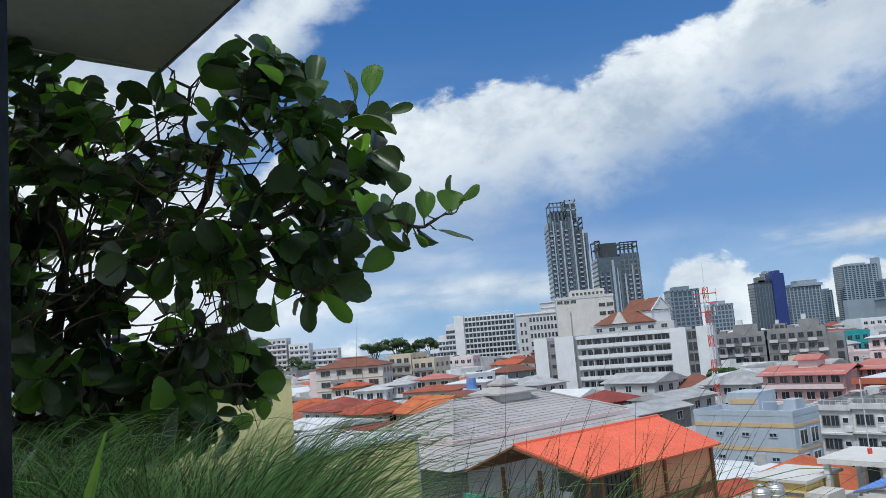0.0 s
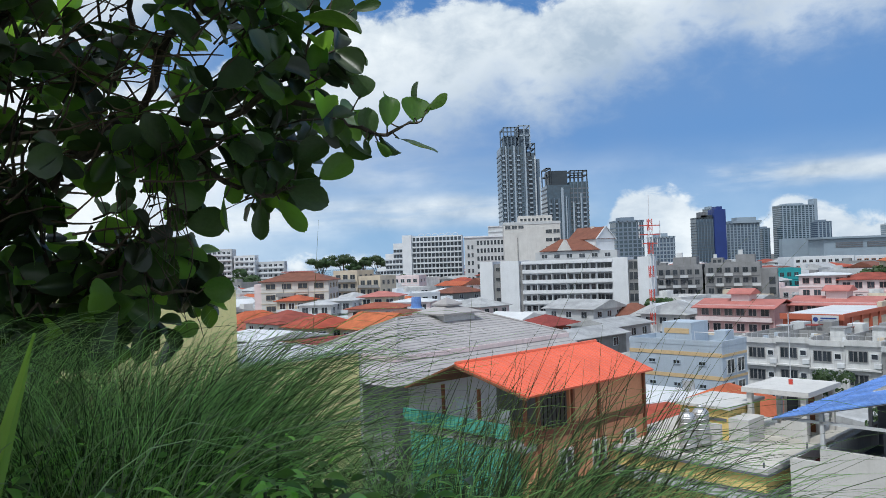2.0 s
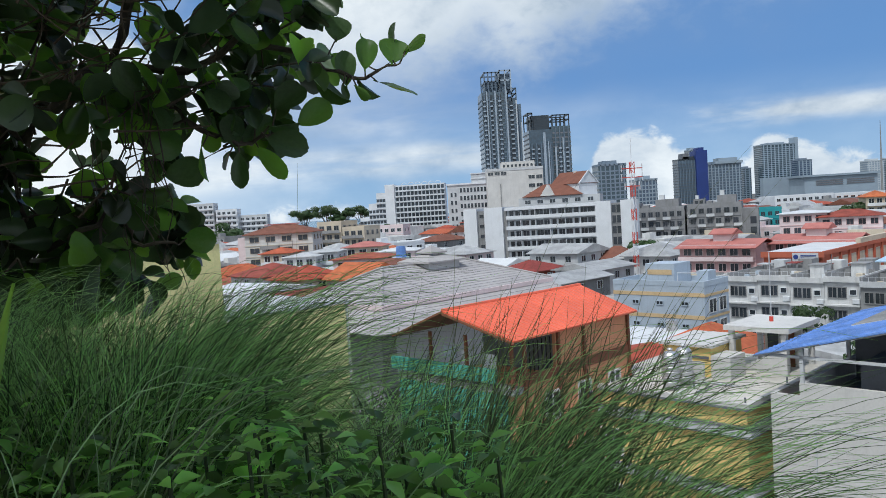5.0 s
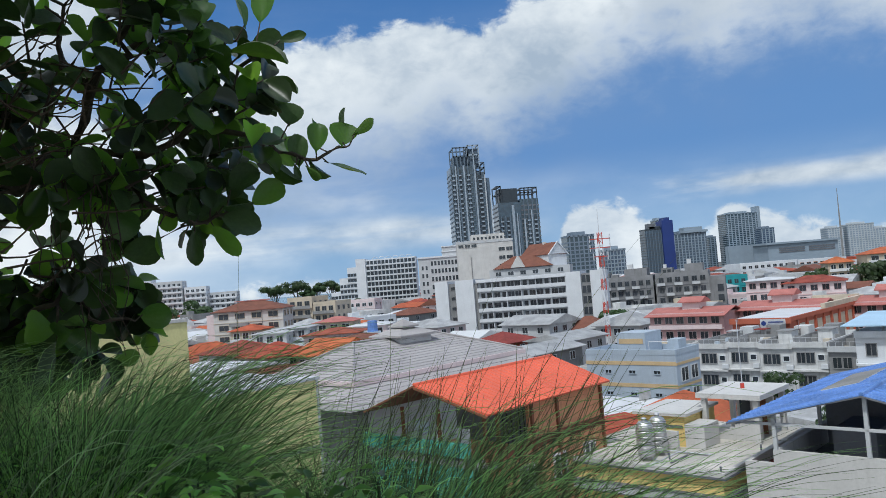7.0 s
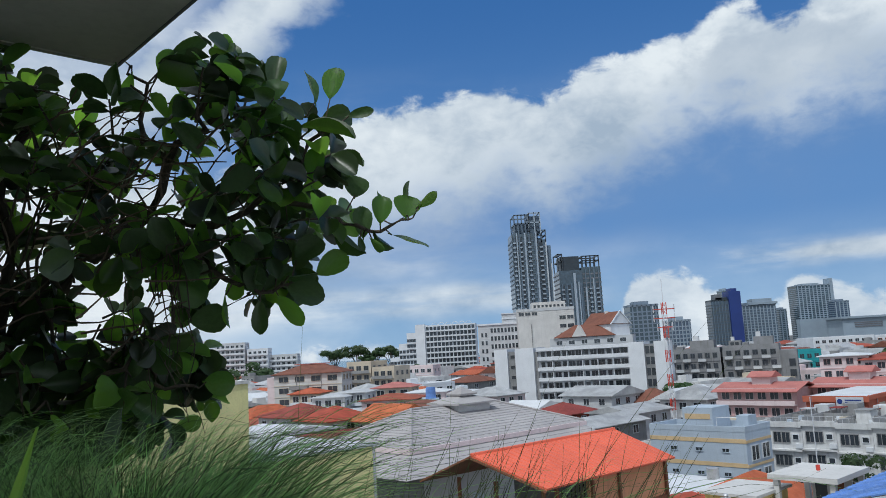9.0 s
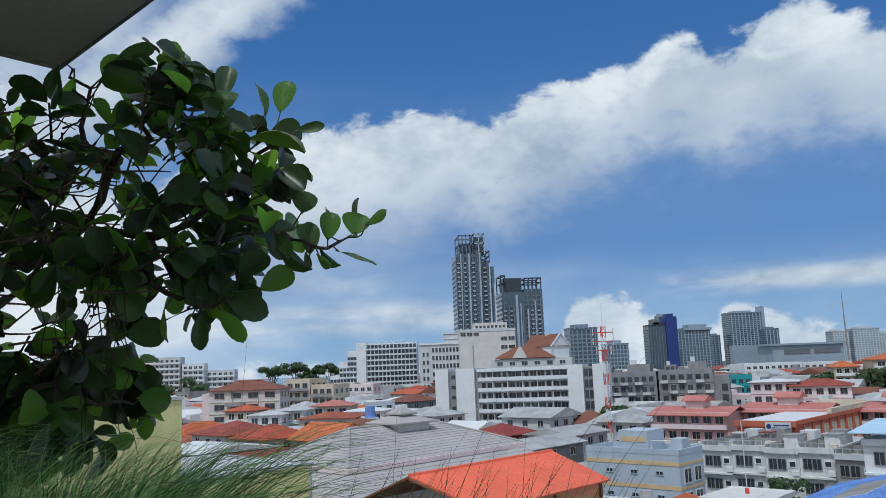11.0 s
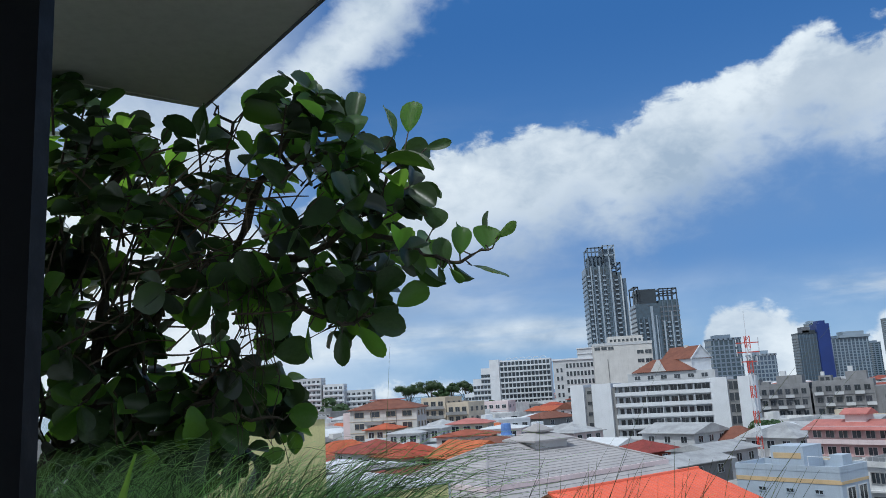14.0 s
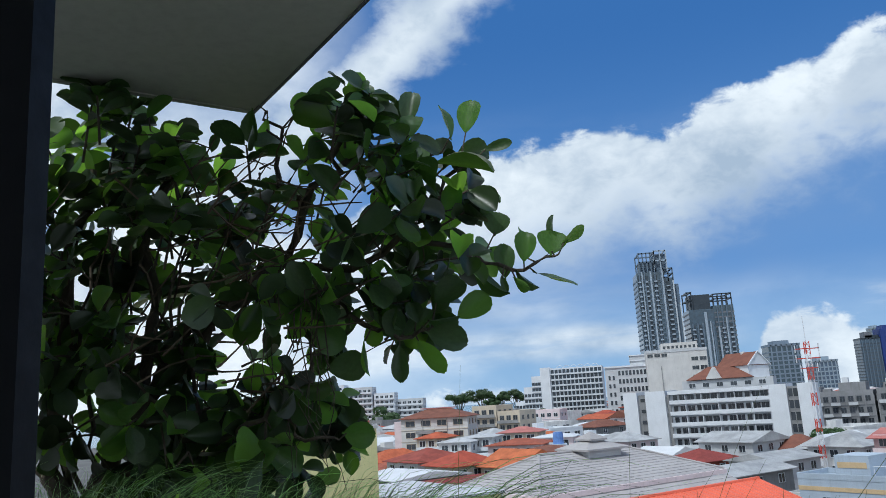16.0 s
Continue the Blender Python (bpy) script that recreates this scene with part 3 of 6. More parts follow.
for k in range(7):
    z = 0.6 + 2.9 * k
    piece("balcony", wh, M["white"], (12.6, 37.8, 0, 1.4, z - 0.15, z), (12.6, 37.8, -0.05, 0.12, z, z + 0.95))
    windows(wh, "f", 1.38, 12.9, 37.5, 12, (z + 0.45,), 1.75, 1.85, M["palegrey"], 1, skip=lambda i, q: i % 3 == 0)
    windows(wh, "f", 1.38, 12.9, 37.5, 12, (z + 0.45,), 1.1, 1.85, M["palegrey"], 0, skip=lambda i, q: i % 3 != 0)
    piece("divider", wh, M["white"], *[(12.6 + 25.2 * q / 6 - 0.07, 12.6 + 25.2 * q / 6 + 0.07, 0.12, 1.4, z, z + 2.6) for q in range(1, 6)])
    windows(wh, "f", 1.18, 4.1, 6.1, 1, (z + 0.9,), 1.2, 0.9, M["grey"], 0)
    windows(wh, "f", 0.98, 42.1, 44.5, 2, (z + 0.4,), 1.0, 2.0, M["grey"], 0)
piece("roof_slab", wh, M["white"], (12.4, 38.0, -0.3, 13, 20.5, 21.4))

gb = plot("gabled_house", "white rooftop villa with red brown gabled roofs", 44.3, 248, 26, 14, -20)
piece("wall", gb, M["palegrey"], (0, 26, 0, 14, 0, 24.0))
hip_roof("roof", gb, M["brownroof"], 2, 20, 0, 11, 24.3, 3.8, 0.6)
piece("upper_wall", gb, M["white"], (3, 19.5, 0.6, 10, 24.0, 24.25))
bm = bmesh.new()
face(bm, (7.2, -0.8, 24.3), (11.9, -0.8, 24.3), (9.5, -0.8, 27.9))
face(bm, (7.2, -0.5, 24.3), (9.5, -0.5, 27.9), (11.9, -0.5, 24.3))
face(bm, (7.2, -0.8, 24.3), (9.5, -0.8, 27.9), (9.5, 5, 27.9), (7.2, 5, 24.3))
face(bm, (11.9, -0.8, 24.3), (11.9, 5, 24.3), (9.5, 5, 27.9), (9.5, -0.8, 27.9))
part("front_gable", bm, M["cream"], gb)
# the taller gabled wing, set at its own angle
WING = pose(22, 5.4, 0, 0, 0, -35)
wing = [piece("upper_wall", gb, M["white"], (-11, 0, -4.5, 4.5, 24.0, 27.8)),
        hip_roof("roof", gb, M["brownroof"], -11.4, -0.1, -4.6, 4.6, 27.8, 3.9, 0.35, True)]
bm = bmesh.new()
face(bm, (0.3, -4.5, 27.8), (0.3, 4.5, 27.8), (0.3, 0, 31.5))
face(bm, (0.0, -4.5, 27.8), (0.0, 0, 31.5), (0.0, 4.5, 27.8))
wing.append(part("gable_wall", bm, M["white"], gb))
for a, c in (((0.4, -5.1, 27.5), (0.4, 0, 31.8)), ((0.4, 5.1, 27.5), (0.4, 0, 31.8))):
    bm = bmesh.new()
    tube(bm, [a, c], 0.2, 0.2, 4)
    wing.append(part("barge_board", bm, M["white"], gb))
for ob in wing:
    ob.matrix_basis = WING
piece("chimney", gb, M["cream"], (17.2, 18.4, 7.8, 9.0, 29.5, 32.0))
windows(gb, "f", -0.02, 1, 25, 6, (22,), 1.8, 1.2, M["white"], 1)

ht = plot("hotel_block", "white stepped hotel with gridded balconies by the sea", 8.6, 420, 26, 16, -8)
piece("wall", ht, M["white"], (-6.5, -1.4, -1, 16, 0, 37.2), (-1.4, 26, 0.8, 16, 0, 36.5), (-11.5, -6.5, 0, 15, 0, 33), (-16, -11.5, 0, 14, 0, 27.5), (-21, -16, 0, 13, 0, 20))
for k in range(11):
    z = 4 + 2.9 * k
    piece("balcony", ht, M["white"], (-1.2, 26, -0.5, 0.9, z, z + 0.75))
    windows(ht, "f", 0.78, -1.1, 25.9, 13, (z + 0.85,), 1.35, 1.85, M["hazedark"], 0)
    piece("divider", ht, M["white"], *[(-1.1 + 27 * q / 13 - 0.12, -1.1 + 27 * q / 13 + 0.12, -0.4, 0.9, z + 0.75, z + 2.9) for q in range(1, 13)])
    if z < 29:
        x0, n = (-11.5, 3) if z > 24 else ((-16, 5) if z > 17 else (-21, 8))
        windows(ht, "f", -0.02, x0, -6.6, n, (z + 0.9,), 1.4, 1.5, M["hazedark"], 0)
        piece("balcony", ht, M["white"], (x0, -6.6, -0.6, 0.0, z, z + 0.7))
for k in range(6):
    bm = bmesh.new()
    tube(bm, [(2.4 + k * 3.7 + 1.6 * (1 + math.cos(a * 0.52)), 1, 36.5 + 1.3 * math.sin(a * 0.52)) for a in range(7)], 0.14, 0.14, 5)
    part("roof_arch", bm, M["white"], ht)

bb = plot("office_block", "pale grey office building with arched upper windows", 33.5, 390, 21, 14, -6)
piece("wall", bb, M["palegrey"], (0, 21, 0, 14, 0, 34.4))
piece("roof_room", bb, M["palegrey"], (12.5, 21, 1, 12, 34.4, 39.3))
piece("cornice", bb, M["white"], (-0.4, 21.4, -0.5, 14, 33.8, 34.6), (12.2, 21.4, 0.6, 12, 36.5, 36.9), (12.2, 21.4, 0.6, 12, 39, 39.5))
windows(bb, "f", -0.02, 6, 20, 8, (14, 18, 22, 26, 30), 1.1, 2.2, M["palegrey"], 0)
windows(bb, "f", -0.02, 1, 5, 2, (12, 16, 20, 24, 28), 1.0, 2.0, M["palegrey"], 0)


# far towers swap plain cladding for colours with haze painted in
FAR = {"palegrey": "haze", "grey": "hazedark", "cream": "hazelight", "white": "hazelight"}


def slab_tower(label, x, y, w, h, body, band, gap=3.3, depth=18, turn=0, n=5, name="high_rise", core="blueglass"):
    t = plot(name, label, x, y, w, depth, turn, "tower")
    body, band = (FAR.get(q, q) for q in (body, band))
    piece("wall", t, M[core], (0, w, 0, depth, 0, h))
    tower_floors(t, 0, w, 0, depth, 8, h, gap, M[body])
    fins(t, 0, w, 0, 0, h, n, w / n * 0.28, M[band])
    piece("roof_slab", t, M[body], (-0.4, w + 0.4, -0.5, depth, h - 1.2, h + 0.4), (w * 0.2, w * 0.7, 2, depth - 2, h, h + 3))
    return t


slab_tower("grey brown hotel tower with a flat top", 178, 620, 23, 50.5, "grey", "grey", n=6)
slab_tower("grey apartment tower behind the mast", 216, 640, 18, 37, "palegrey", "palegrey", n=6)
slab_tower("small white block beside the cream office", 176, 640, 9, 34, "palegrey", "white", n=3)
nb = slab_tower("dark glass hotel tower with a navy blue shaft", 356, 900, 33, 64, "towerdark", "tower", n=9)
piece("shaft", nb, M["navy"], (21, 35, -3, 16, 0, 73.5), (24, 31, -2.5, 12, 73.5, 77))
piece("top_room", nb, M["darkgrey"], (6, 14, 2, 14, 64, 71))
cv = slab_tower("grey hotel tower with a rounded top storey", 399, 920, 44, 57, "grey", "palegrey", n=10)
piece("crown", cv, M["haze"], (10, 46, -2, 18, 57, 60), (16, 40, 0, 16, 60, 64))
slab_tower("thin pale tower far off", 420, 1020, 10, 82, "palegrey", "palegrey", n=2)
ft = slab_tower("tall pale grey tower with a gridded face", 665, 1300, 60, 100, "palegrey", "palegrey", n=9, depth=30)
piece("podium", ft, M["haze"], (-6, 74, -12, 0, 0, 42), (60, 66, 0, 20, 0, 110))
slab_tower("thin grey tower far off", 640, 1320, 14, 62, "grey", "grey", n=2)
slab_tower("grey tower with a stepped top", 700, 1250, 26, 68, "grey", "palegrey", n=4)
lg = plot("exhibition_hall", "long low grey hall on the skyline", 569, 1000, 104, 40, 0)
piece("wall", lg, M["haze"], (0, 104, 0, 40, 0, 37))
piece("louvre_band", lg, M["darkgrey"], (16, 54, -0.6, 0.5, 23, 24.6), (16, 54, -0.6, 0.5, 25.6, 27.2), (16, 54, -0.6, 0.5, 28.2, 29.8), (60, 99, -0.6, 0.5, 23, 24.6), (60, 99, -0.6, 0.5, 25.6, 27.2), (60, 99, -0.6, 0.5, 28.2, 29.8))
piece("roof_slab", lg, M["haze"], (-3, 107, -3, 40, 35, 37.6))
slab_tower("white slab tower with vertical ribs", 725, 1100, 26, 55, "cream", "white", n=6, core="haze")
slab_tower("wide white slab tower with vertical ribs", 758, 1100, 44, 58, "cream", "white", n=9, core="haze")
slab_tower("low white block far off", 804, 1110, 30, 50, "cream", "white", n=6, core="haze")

# ---- lower blocks in the middle distance ----
def flats(label, x, y, w, d, h, turn, wall, n, floors, band="white", balcony=True, roof=None, rise=2.5, gap=3.0, top=None, name="apartment_block", group=""):
    t = plot(name, label, x, y, w, d, turn, "building", group)
    piece("wall", t, M[wall], (0, w, 0, d, 0, h))
    levels = [h - gap * (k + 1) + 0.9 for k in range(floors)]
    windows(t, "f", -0.02, 0.4, w - 0.4, n, levels, w / n * 0.55, 1.4, M[band], 1)
    windows(t, "r", w + 0.02, 0.4, d - 0.4, max(2, int(d / 3.5)), levels, 1.3, 1.3, M[band], 1)
    for z in levels:
        if balcony:
            piece("balcony", t, M[band], (0.2, w - 0.2, -1.0, 0.0, z - 1.0, z - 0.85), (0.2, w - 0.2, -1.0, -0.9, z - 0.85, z - 0.05))
        else:
            piece("string_course", t, M[band], (-0.12, w + 0.12, -0.14, 0.06, z - 1.05, z - 0.9))
    if roof:
        hip_roof("roof", t, M[roof], 0, w, 0, d, h, rise, 0.7)
    else:
        parapet(t, M[top or wall], 0, w, 0, d, h)
    return t


for lab, x, y, w, h, n in (("grey concrete apartment block with staggered white balconies", 72, 232, 19.5, 17.9, 9), ("grey concrete apartment block with a blank end and roof rooms", 90, 222.5, 15, 18.2, 6)):
    t = flats(lab, x, y, w, 14, h, -28, "concrete", n, 5, "darkgrey", False)
    for f in range(5):
        for k in range(n // 2):
            a = (k * 2 + f % 2 + 0.15) * w / n
            piece("balcony", t, M["palegrey"], (a, a + 2.3, -1.0, 0, h - 3 * f - 3.1, h - 3 * f - 2.95), (a, a + 2.3, -1.0, -0.9, h - 3 * f - 2.95, h - 3 * f - 2.25))
    for k in range(n + 1):
        piece("pier", t, M["concrete"], (k * w / n - 0.12, k * w / n + 0.12, -0.35, 0, h - 15, h - 0.4))
    piece("roof_room", t, M["concrete"], (w * 0.1, w * 0.32, 3, 9, h, h + 2.2), (w * 0.55, w * 0.9, 4, 12, h, h + 3.0), (w * 0.36, w * 0.47, 1, 4, h, h + 1.5))
    piece("water_tank", t, M["whitetin"], (w * 0.6, w * 0.68, 5, 7, h + 3, h + 4.4), (w * 0.14, w * 0.2, 4, 6, h + 2.2, h + 3.3))
    windows(t, "f", 2.98, w * 0.12, w * 0.3, 2, (h + 0.5,), 1.0, 1.2, M["grey"], 0)
piece("end_wall", t, M["concrete"], (15, 19.5, 1.0, 13, 0, 17.0))
windows(t, "f", 0.98, 17, 19.2, 1, (12.5, 9.5, 6.5), 1.6, 2.0, M["darkgrey"], 0)
flats("teal arcaded house front", 123, 260, 15, 10, 15, -10, "teal", 6, 3, "teal", False)
flats("long white commercial block", 200, 380, 30, 20, 17.5, -5, "white", 9, 3, "white", False)
flats("white block with an orange end bay", 232, 380, 26, 20, 17, -5, "white", 7, 3, "orangewall", False)
flats("pale pink house block with a red hip roof", 102, 192, 11, 10, 15.4, -35, "palepink", 4, 4, "pink", False, "whitetin", 0.7)
flats("pale pink house block with a red tiled roof", 109, 186, 14, 10, 14.2, -35, "palepink", 5, 4, "pink", False, "redroof", 1.6)
flats("ochre house with an orange roof", 161, 246, 8, 10, 17.4, -20, "beige", 3, 4, "white", True, "orangetile", 2)
flats("ochre house with an orange roof", 167, 234, 20, 12, 19.5, -20, "beige", 5, 4, "white", True, "orangetile", 2)
bp = flats("cream apartment block with a brown hip roof and stained flank", -37.5, 212, 18.6, 12, 18.3, -8, "cream", 4, 5, "beige", False, "brownroof", 2.3)
piece("flank_wing", bp, M["palepink"], (-2.6, 0, 2, 11, 0, 17.6))
piece("roof_ridge", bp, M["pinkroof"], (4, 14, 5.7, 6.3, 20.6, 20.85))
piece("balcony", bp, M["grey"], (4.5, 9.5, -1.6, 0, 14.2, 15.0), (10, 18, -1.5, 0, 11.6, 12.4), (3, 12, -1.9, 0, 9.0, 10.0))
piece("awning", bp, M["tin"], (4, 10, -2.0, 0, 13.2, 13.3), (9, 18.4, -2.2, 0, 10.8, 10.9))
piece("down_pipe", bp, M["grey"], (6.1, 6.25, -0.15, 0, 0, 18), (12.9, 13.05, -0.15, 0, 0, 18))
flats("brown brick flats with roof pavilions", -22, 260, 9, 12, 19.5, -25, "beige", 3, 6, "grey")
flats("brown brick flats with roof pavilions", -13.5, 256, 8, 12, 17.5, -25, "beige", 3, 6, "grey")
flats("white hotel block behind the shore trees", -122, 450, 9, 12, 35, 0, "white", 2, 1, "white", False)
flats("grey balcony block on the shore", -113, 450, 17, 12, 33, 0, "palegrey", 6, 6, "white")
flats("white low block on the shore", -95, 450, 12, 12, 29, 0, "white", 4, 5, "white")
flats("white low block on the shore", -83, 455, 16, 12, 25, 0, "palegrey", 5, 4, "white")
flats("small pink corner house with a flat roof", -3, 330, 12, 10, 16, -20, "palepink", 4, 3, "white", False)
# crowded small houses of the old quarter
flats("small pale pink house with a dark red roof", -10.6, 157.4, 11, 9, 13.2, -14, "palepink", 3, 2, "white", True, "redroof", 1.0, name="house")
flats("white house with a low brown roof", -4.0, 142.3, 9, 8, 12.6, -14, "white", 3, 2, "white", False, "brownroof", 0.9, name="house")
flats("grey house under a patched tin roof", -19.2, 188.1, 8, 8, 13.6, -14, "palegrey", 3, 2, "white", True, "tin", 0.7, name="house")
flats("beige house with a salmon roof", -10.4, 199.0, 10, 8, 13.8, -14, "beige", 3, 2, "white", True, "pinkroof", 1.2, name="house")
flats("weathered white house under rusty tin", -23.9, 183.9, 8, 7, 13.0, -14, "oldwhite", 3, 2, "white", True, "tin", 0.8, name="house")
flats("pink house under white roof sheets", -1.8, 182.1, 9, 8, 13.0, -14, "palepink", 3, 2, "white", True, "whitetin", 0.7, name="house")
flats("beige house with an orange tiled roof", -31.8, 201.9, 8, 8, 13.4, -14, "beige", 3, 2, "white", True, "orangetile", 1.4, name="house")
rs = flats("white house with a red brown hip roof", 48.2, 177, 9.5, 8, 8.2, -38, "white", 3, 2, "white", True, "brownroof", 2.8)
mast = thing("radio_mast", "red and white lattice radio mast with antennas", "mast", pose(50.4, 152, 0))
for k in range(12):
    z0, z1 = 1 + 2.35 * k, 1 + 2.35 * (k + 1)
    bm = bmesh.new()
    for a, c in ((0, 1), (1, 2), (2, 0)):
        p = [Vector((0.55 * math.cos(s * 2.094), 0.55 * math.sin(s * 2.094), 0)) for s in (a, c)]
        tube(bm, [p[0] + Vector((0, 0, z0)), p[0] + Vector((0, 0, z1))], 0.09, 0.09, 4)
        tube(bm, [p[0] + Vector((0, 0, z0)), p[1] + Vector((0, 0, (z0 + z1) / 2)), p[0] + Vector((0, 0, z1))], 0.05, 0.05, 4)
    part("mast_section", bm, M["redsteel"] if k % 2 else M["white"], mast)
for z, w in ((24.2, 1.6), (26.0, 2.2), (27.8, 2.2)):
    piece("antenna_arm", mast, M["redsteel"], (-w, w, -0.08, 0.08, z, z + 0.18))
    piece("antenna", mast, M["white"], (-w, -w + 0.16, -0.08, 0.08, z - 0.6, z + 0.8), (w - 0.16, w, -0.08, 0.08, z - 0.6, z + 1.0))
piece("spike", mast, M["white"], (-0.05, 0.05, -0.05, 0.05, 29.2, 34))
mast2 = thing("radio_mast", "thin grey radio mast far behind the hall", "mast", pose(611, 900, 0))
bm = bmesh.new()
tube(bm, [(0, 0, 0), (0, 0, 60), (0, 0, 98)], 1.6, 0.3, 6)
part("pole", bm, M["grey"], mast2)


# ---- the roofs below ----
def plane_ribs(parent, name, material, a, b, c, d, n, w=0.06, h=0.05):
    """n ribs from edge a-b to edge d-c of a sloping plane."""
    a, b, c, d = (Vector(p) for p in (a, b, c, d))
    up = (b - a).cross(d - a).normalized()
    if up.z < 0:
        up = -up
    for k in range(n):
        s = (k + 0.5) / n
        p, q = a.lerp(b, s), d.lerp(c, s)
        e = (b - a).normalized() * w / 2
        bm = bmesh.new()
        v = [bm.verts.new(x) for x in (p - e, p + e, p + e * 0.5 + up * h, p - e * 0.5 + up * h, q - e, q + e, q + e * 0.5 + up * h, q - e * 0.5 + up * h)]
        for f in ((0, 1, 2, 3), (4, 7, 6, 5), (0, 4, 5, 1), (1, 5, 6, 2), (2, 6, 7, 3), (3, 7, 4, 0)):
            bm.faces.new([v[i] for i in f])
        part(name, bm, material, parent)


def sheet(name, parent, material, pts, t=0.08, label=""):
    """A flat roof sheet of that thickness through corner points in order."""
    pts = [Vector(p) for p in pts]
    up = (pts[1] - pts[0]).cross(pts[-1] - pts[0]).normalized()
    if up.z < 0:
        up = -up
    bm = bmesh.new()
    A = [bm.verts.new(p) for p in pts]
    B = [bm.verts.new(p - up * t) for p in pts]
    bm.faces.new(A)
    bm.faces.new(B[::-1])
    n = len(pts)
    for k in range(n):
        bm.faces.new((A[k], B[k], B[(k + 1) % n], A[(k + 1) % n]))
    return part(name, bm, material, parent, label)


def courses(parent, name, material, a, b, c, d, n, lip=0.04):
    """Overlapping tile courses, eave a-b to ridge d-c, each a thin board lifted at its lower edge."""
    a, b, c, d = (Vector(p) for p in (a, b, c, d))
    up = (b - a).cross(d - a).normalized()
    if up.z < 0:
        up = -up
    for k in range(n):
        s0, s1 = k / n, min(1, (k + 1.08) / n)
        p, q, r, s = a.lerp(d, s0), b.lerp(c, s0), b.lerp(c, s1), a.lerp(d, s1)
        bm = bmesh.new()
        v = [bm.verts.new(x) for x in (p, q, r, s, p + up * lip, q + up * lip, r + up * 0.006, s + up * 0.006)]
        for f in ((0, 3, 2, 1), (4, 5, 6, 7), (0, 1, 5, 4), (1, 2, 6, 5), (2, 3, 7, 6), (3, 0, 4, 7)):
            bm.faces.new([v[i] for i in f])
        part(name, bm, material, parent)


# the orange-roofed house: front faces -u, flank faces -v
oh, W, D = lot("town_house", "orange brown house under an orange red metal roof", 28.3, 37.9, 24.2, 30.2)
piece("lower_wall", oh, M["orangewall"], (0.4, W, 0.3, D, 0, 13.2))
piece("upper_wall", oh, M["orangewall"], (W - 0.18, W, 2.9, D, 13.2, 15.5), (0.4, W, D - 0.2, D, 13.2, 15.5))
# dark grey sheet whose colour stands for the shade inside the attic
piece("attic_shade_wall", oh, M["darkgrey"], (0.4, W - 0.3, 3.6, 3.8, 13.2, 15.4))
piece("attic_floor", oh, M["grey"], (0.2, W, -0.4, 0.3, 13.0, 13.2))
piece("green_parapet", oh, M["green"], (-2.7, W - 1.0, -0.62, -0.5, 13.4, 14.1), (-2.3, W - 1.0, -0.45, 0.2, 0, 12.9))
for k in range(25):
    piece("green_rib", oh, M["green"], (-2.6 + k * 0.3, -2.54 + k * 0.3, -0.66, -0.6, 13.4, 14.08))
piece("grey_lintel", oh, M["grey"], (-2.4, W, -0.5, 0.2, 12.9, 13.0))
piece("side_deck", oh, M["grey"], (-2.4, 0.2, -0.4, 0.4, 13.0, 13.2))
for x in (0.2, 2.8, W - 0.2):
    piece("post", oh, M["brown"], (x, x + 0.14, -0.4, -0.26, 13.2, 15.6))
piece("hung_cloth", oh, M["lightblue"], (1.0, 1.9, -0.1, -0.05, 14.3, 14.9))
piece("hung_cloth", oh, M["white"], (2.1, 2.7, 0.1, 0.14, 13.6, 14.7), (3.4, 4.3, 0.3, 0.34, 13.5, 14.6))
R0 = 17.05
sheet("roof", oh, M["orange"], ((W + 0.7, -1.0, 15.7), (W + 0.7, D, 15.7), (2.9, D, R0), (2.9, -1.9, R0)), 0.1)
sheet("back_roof", oh, M["brown"], ((2.9, -1.9, R0), (2.9, D, R0), (-0.9, D, 15.6), (-0.9, -1.9, 15.6)), 0.1)
bar("verge_board", oh, M["brown"], [(2.9, -1.93, R0 - 0.06), (-0.9, -1.93, 15.54)], 0.06, 4)
bar("verge_board", oh, M["brown"], [(2.9, -1.93, R0 - 0.14), (W + 0.7, -1.05, 15.56)], 0.07, 4)
bar("ridge_cap", oh, M["orange"], [(2.9, -1.9, R0 + 0.01), (2.9, D, R0 + 0.01)], 0.09, 6)
plane_ribs(oh, "roof_seam", M["orange"], (W + 0.7, -0.9, 15.7), (W + 0.7, D, 15.7), (2.9, D, R0), (2.9, -1.8, R0), 26, 0.05, 0.03)
for y in (0.3, 3.0, 5.2, 9.45):
    piece("post", oh, M["brown"], (W, W + 0.14, y, y + 0.16, 0, 15.6))
# brown rail and lower band put the flank's shading into solid colour
piece("rail", oh, M["brown"], (W, W + 0.1, 0.3, D, 13.25, 13.75))
piece("shade_band", oh, M["brown"], (W, W + 0.06, 0.3, D, 10.2, 10.4))
windows(oh, "r", W + 0.02, 1, 9.4, 3, (11.2, 8), 0.95, 1.3, M["oldwhite"], 1, panes=True)
for k in range(7):
    piece("grille_bar", oh, M["blackmetal"], (W - 0.1, W - 0.06, 0.6 + k * 0.33, 0.64 + k * 0.33, 13.75, 15.3))

# the big hipped roof behind it
hr, W, D = lot("hall_roofed_house", "large house under a pale grey two-tier hipped tile roof", 37.3, 58, 45, 61)
L0 = 5.0
piece("wall", hr, M["palegrey"], (L0 + 0.6, W - 0.6, 0.6, D - 1, 0, 14.9))
piece("lower_wall", hr, M["grey"], (L0 - 2, W + 0.6, -0.8, 0.6, 0, 13.3))
G, RZ = 15.0, 17.25
ridge0, ridge1 = (9.6, 5.5, RZ), (9.6, 15.2, RZ)
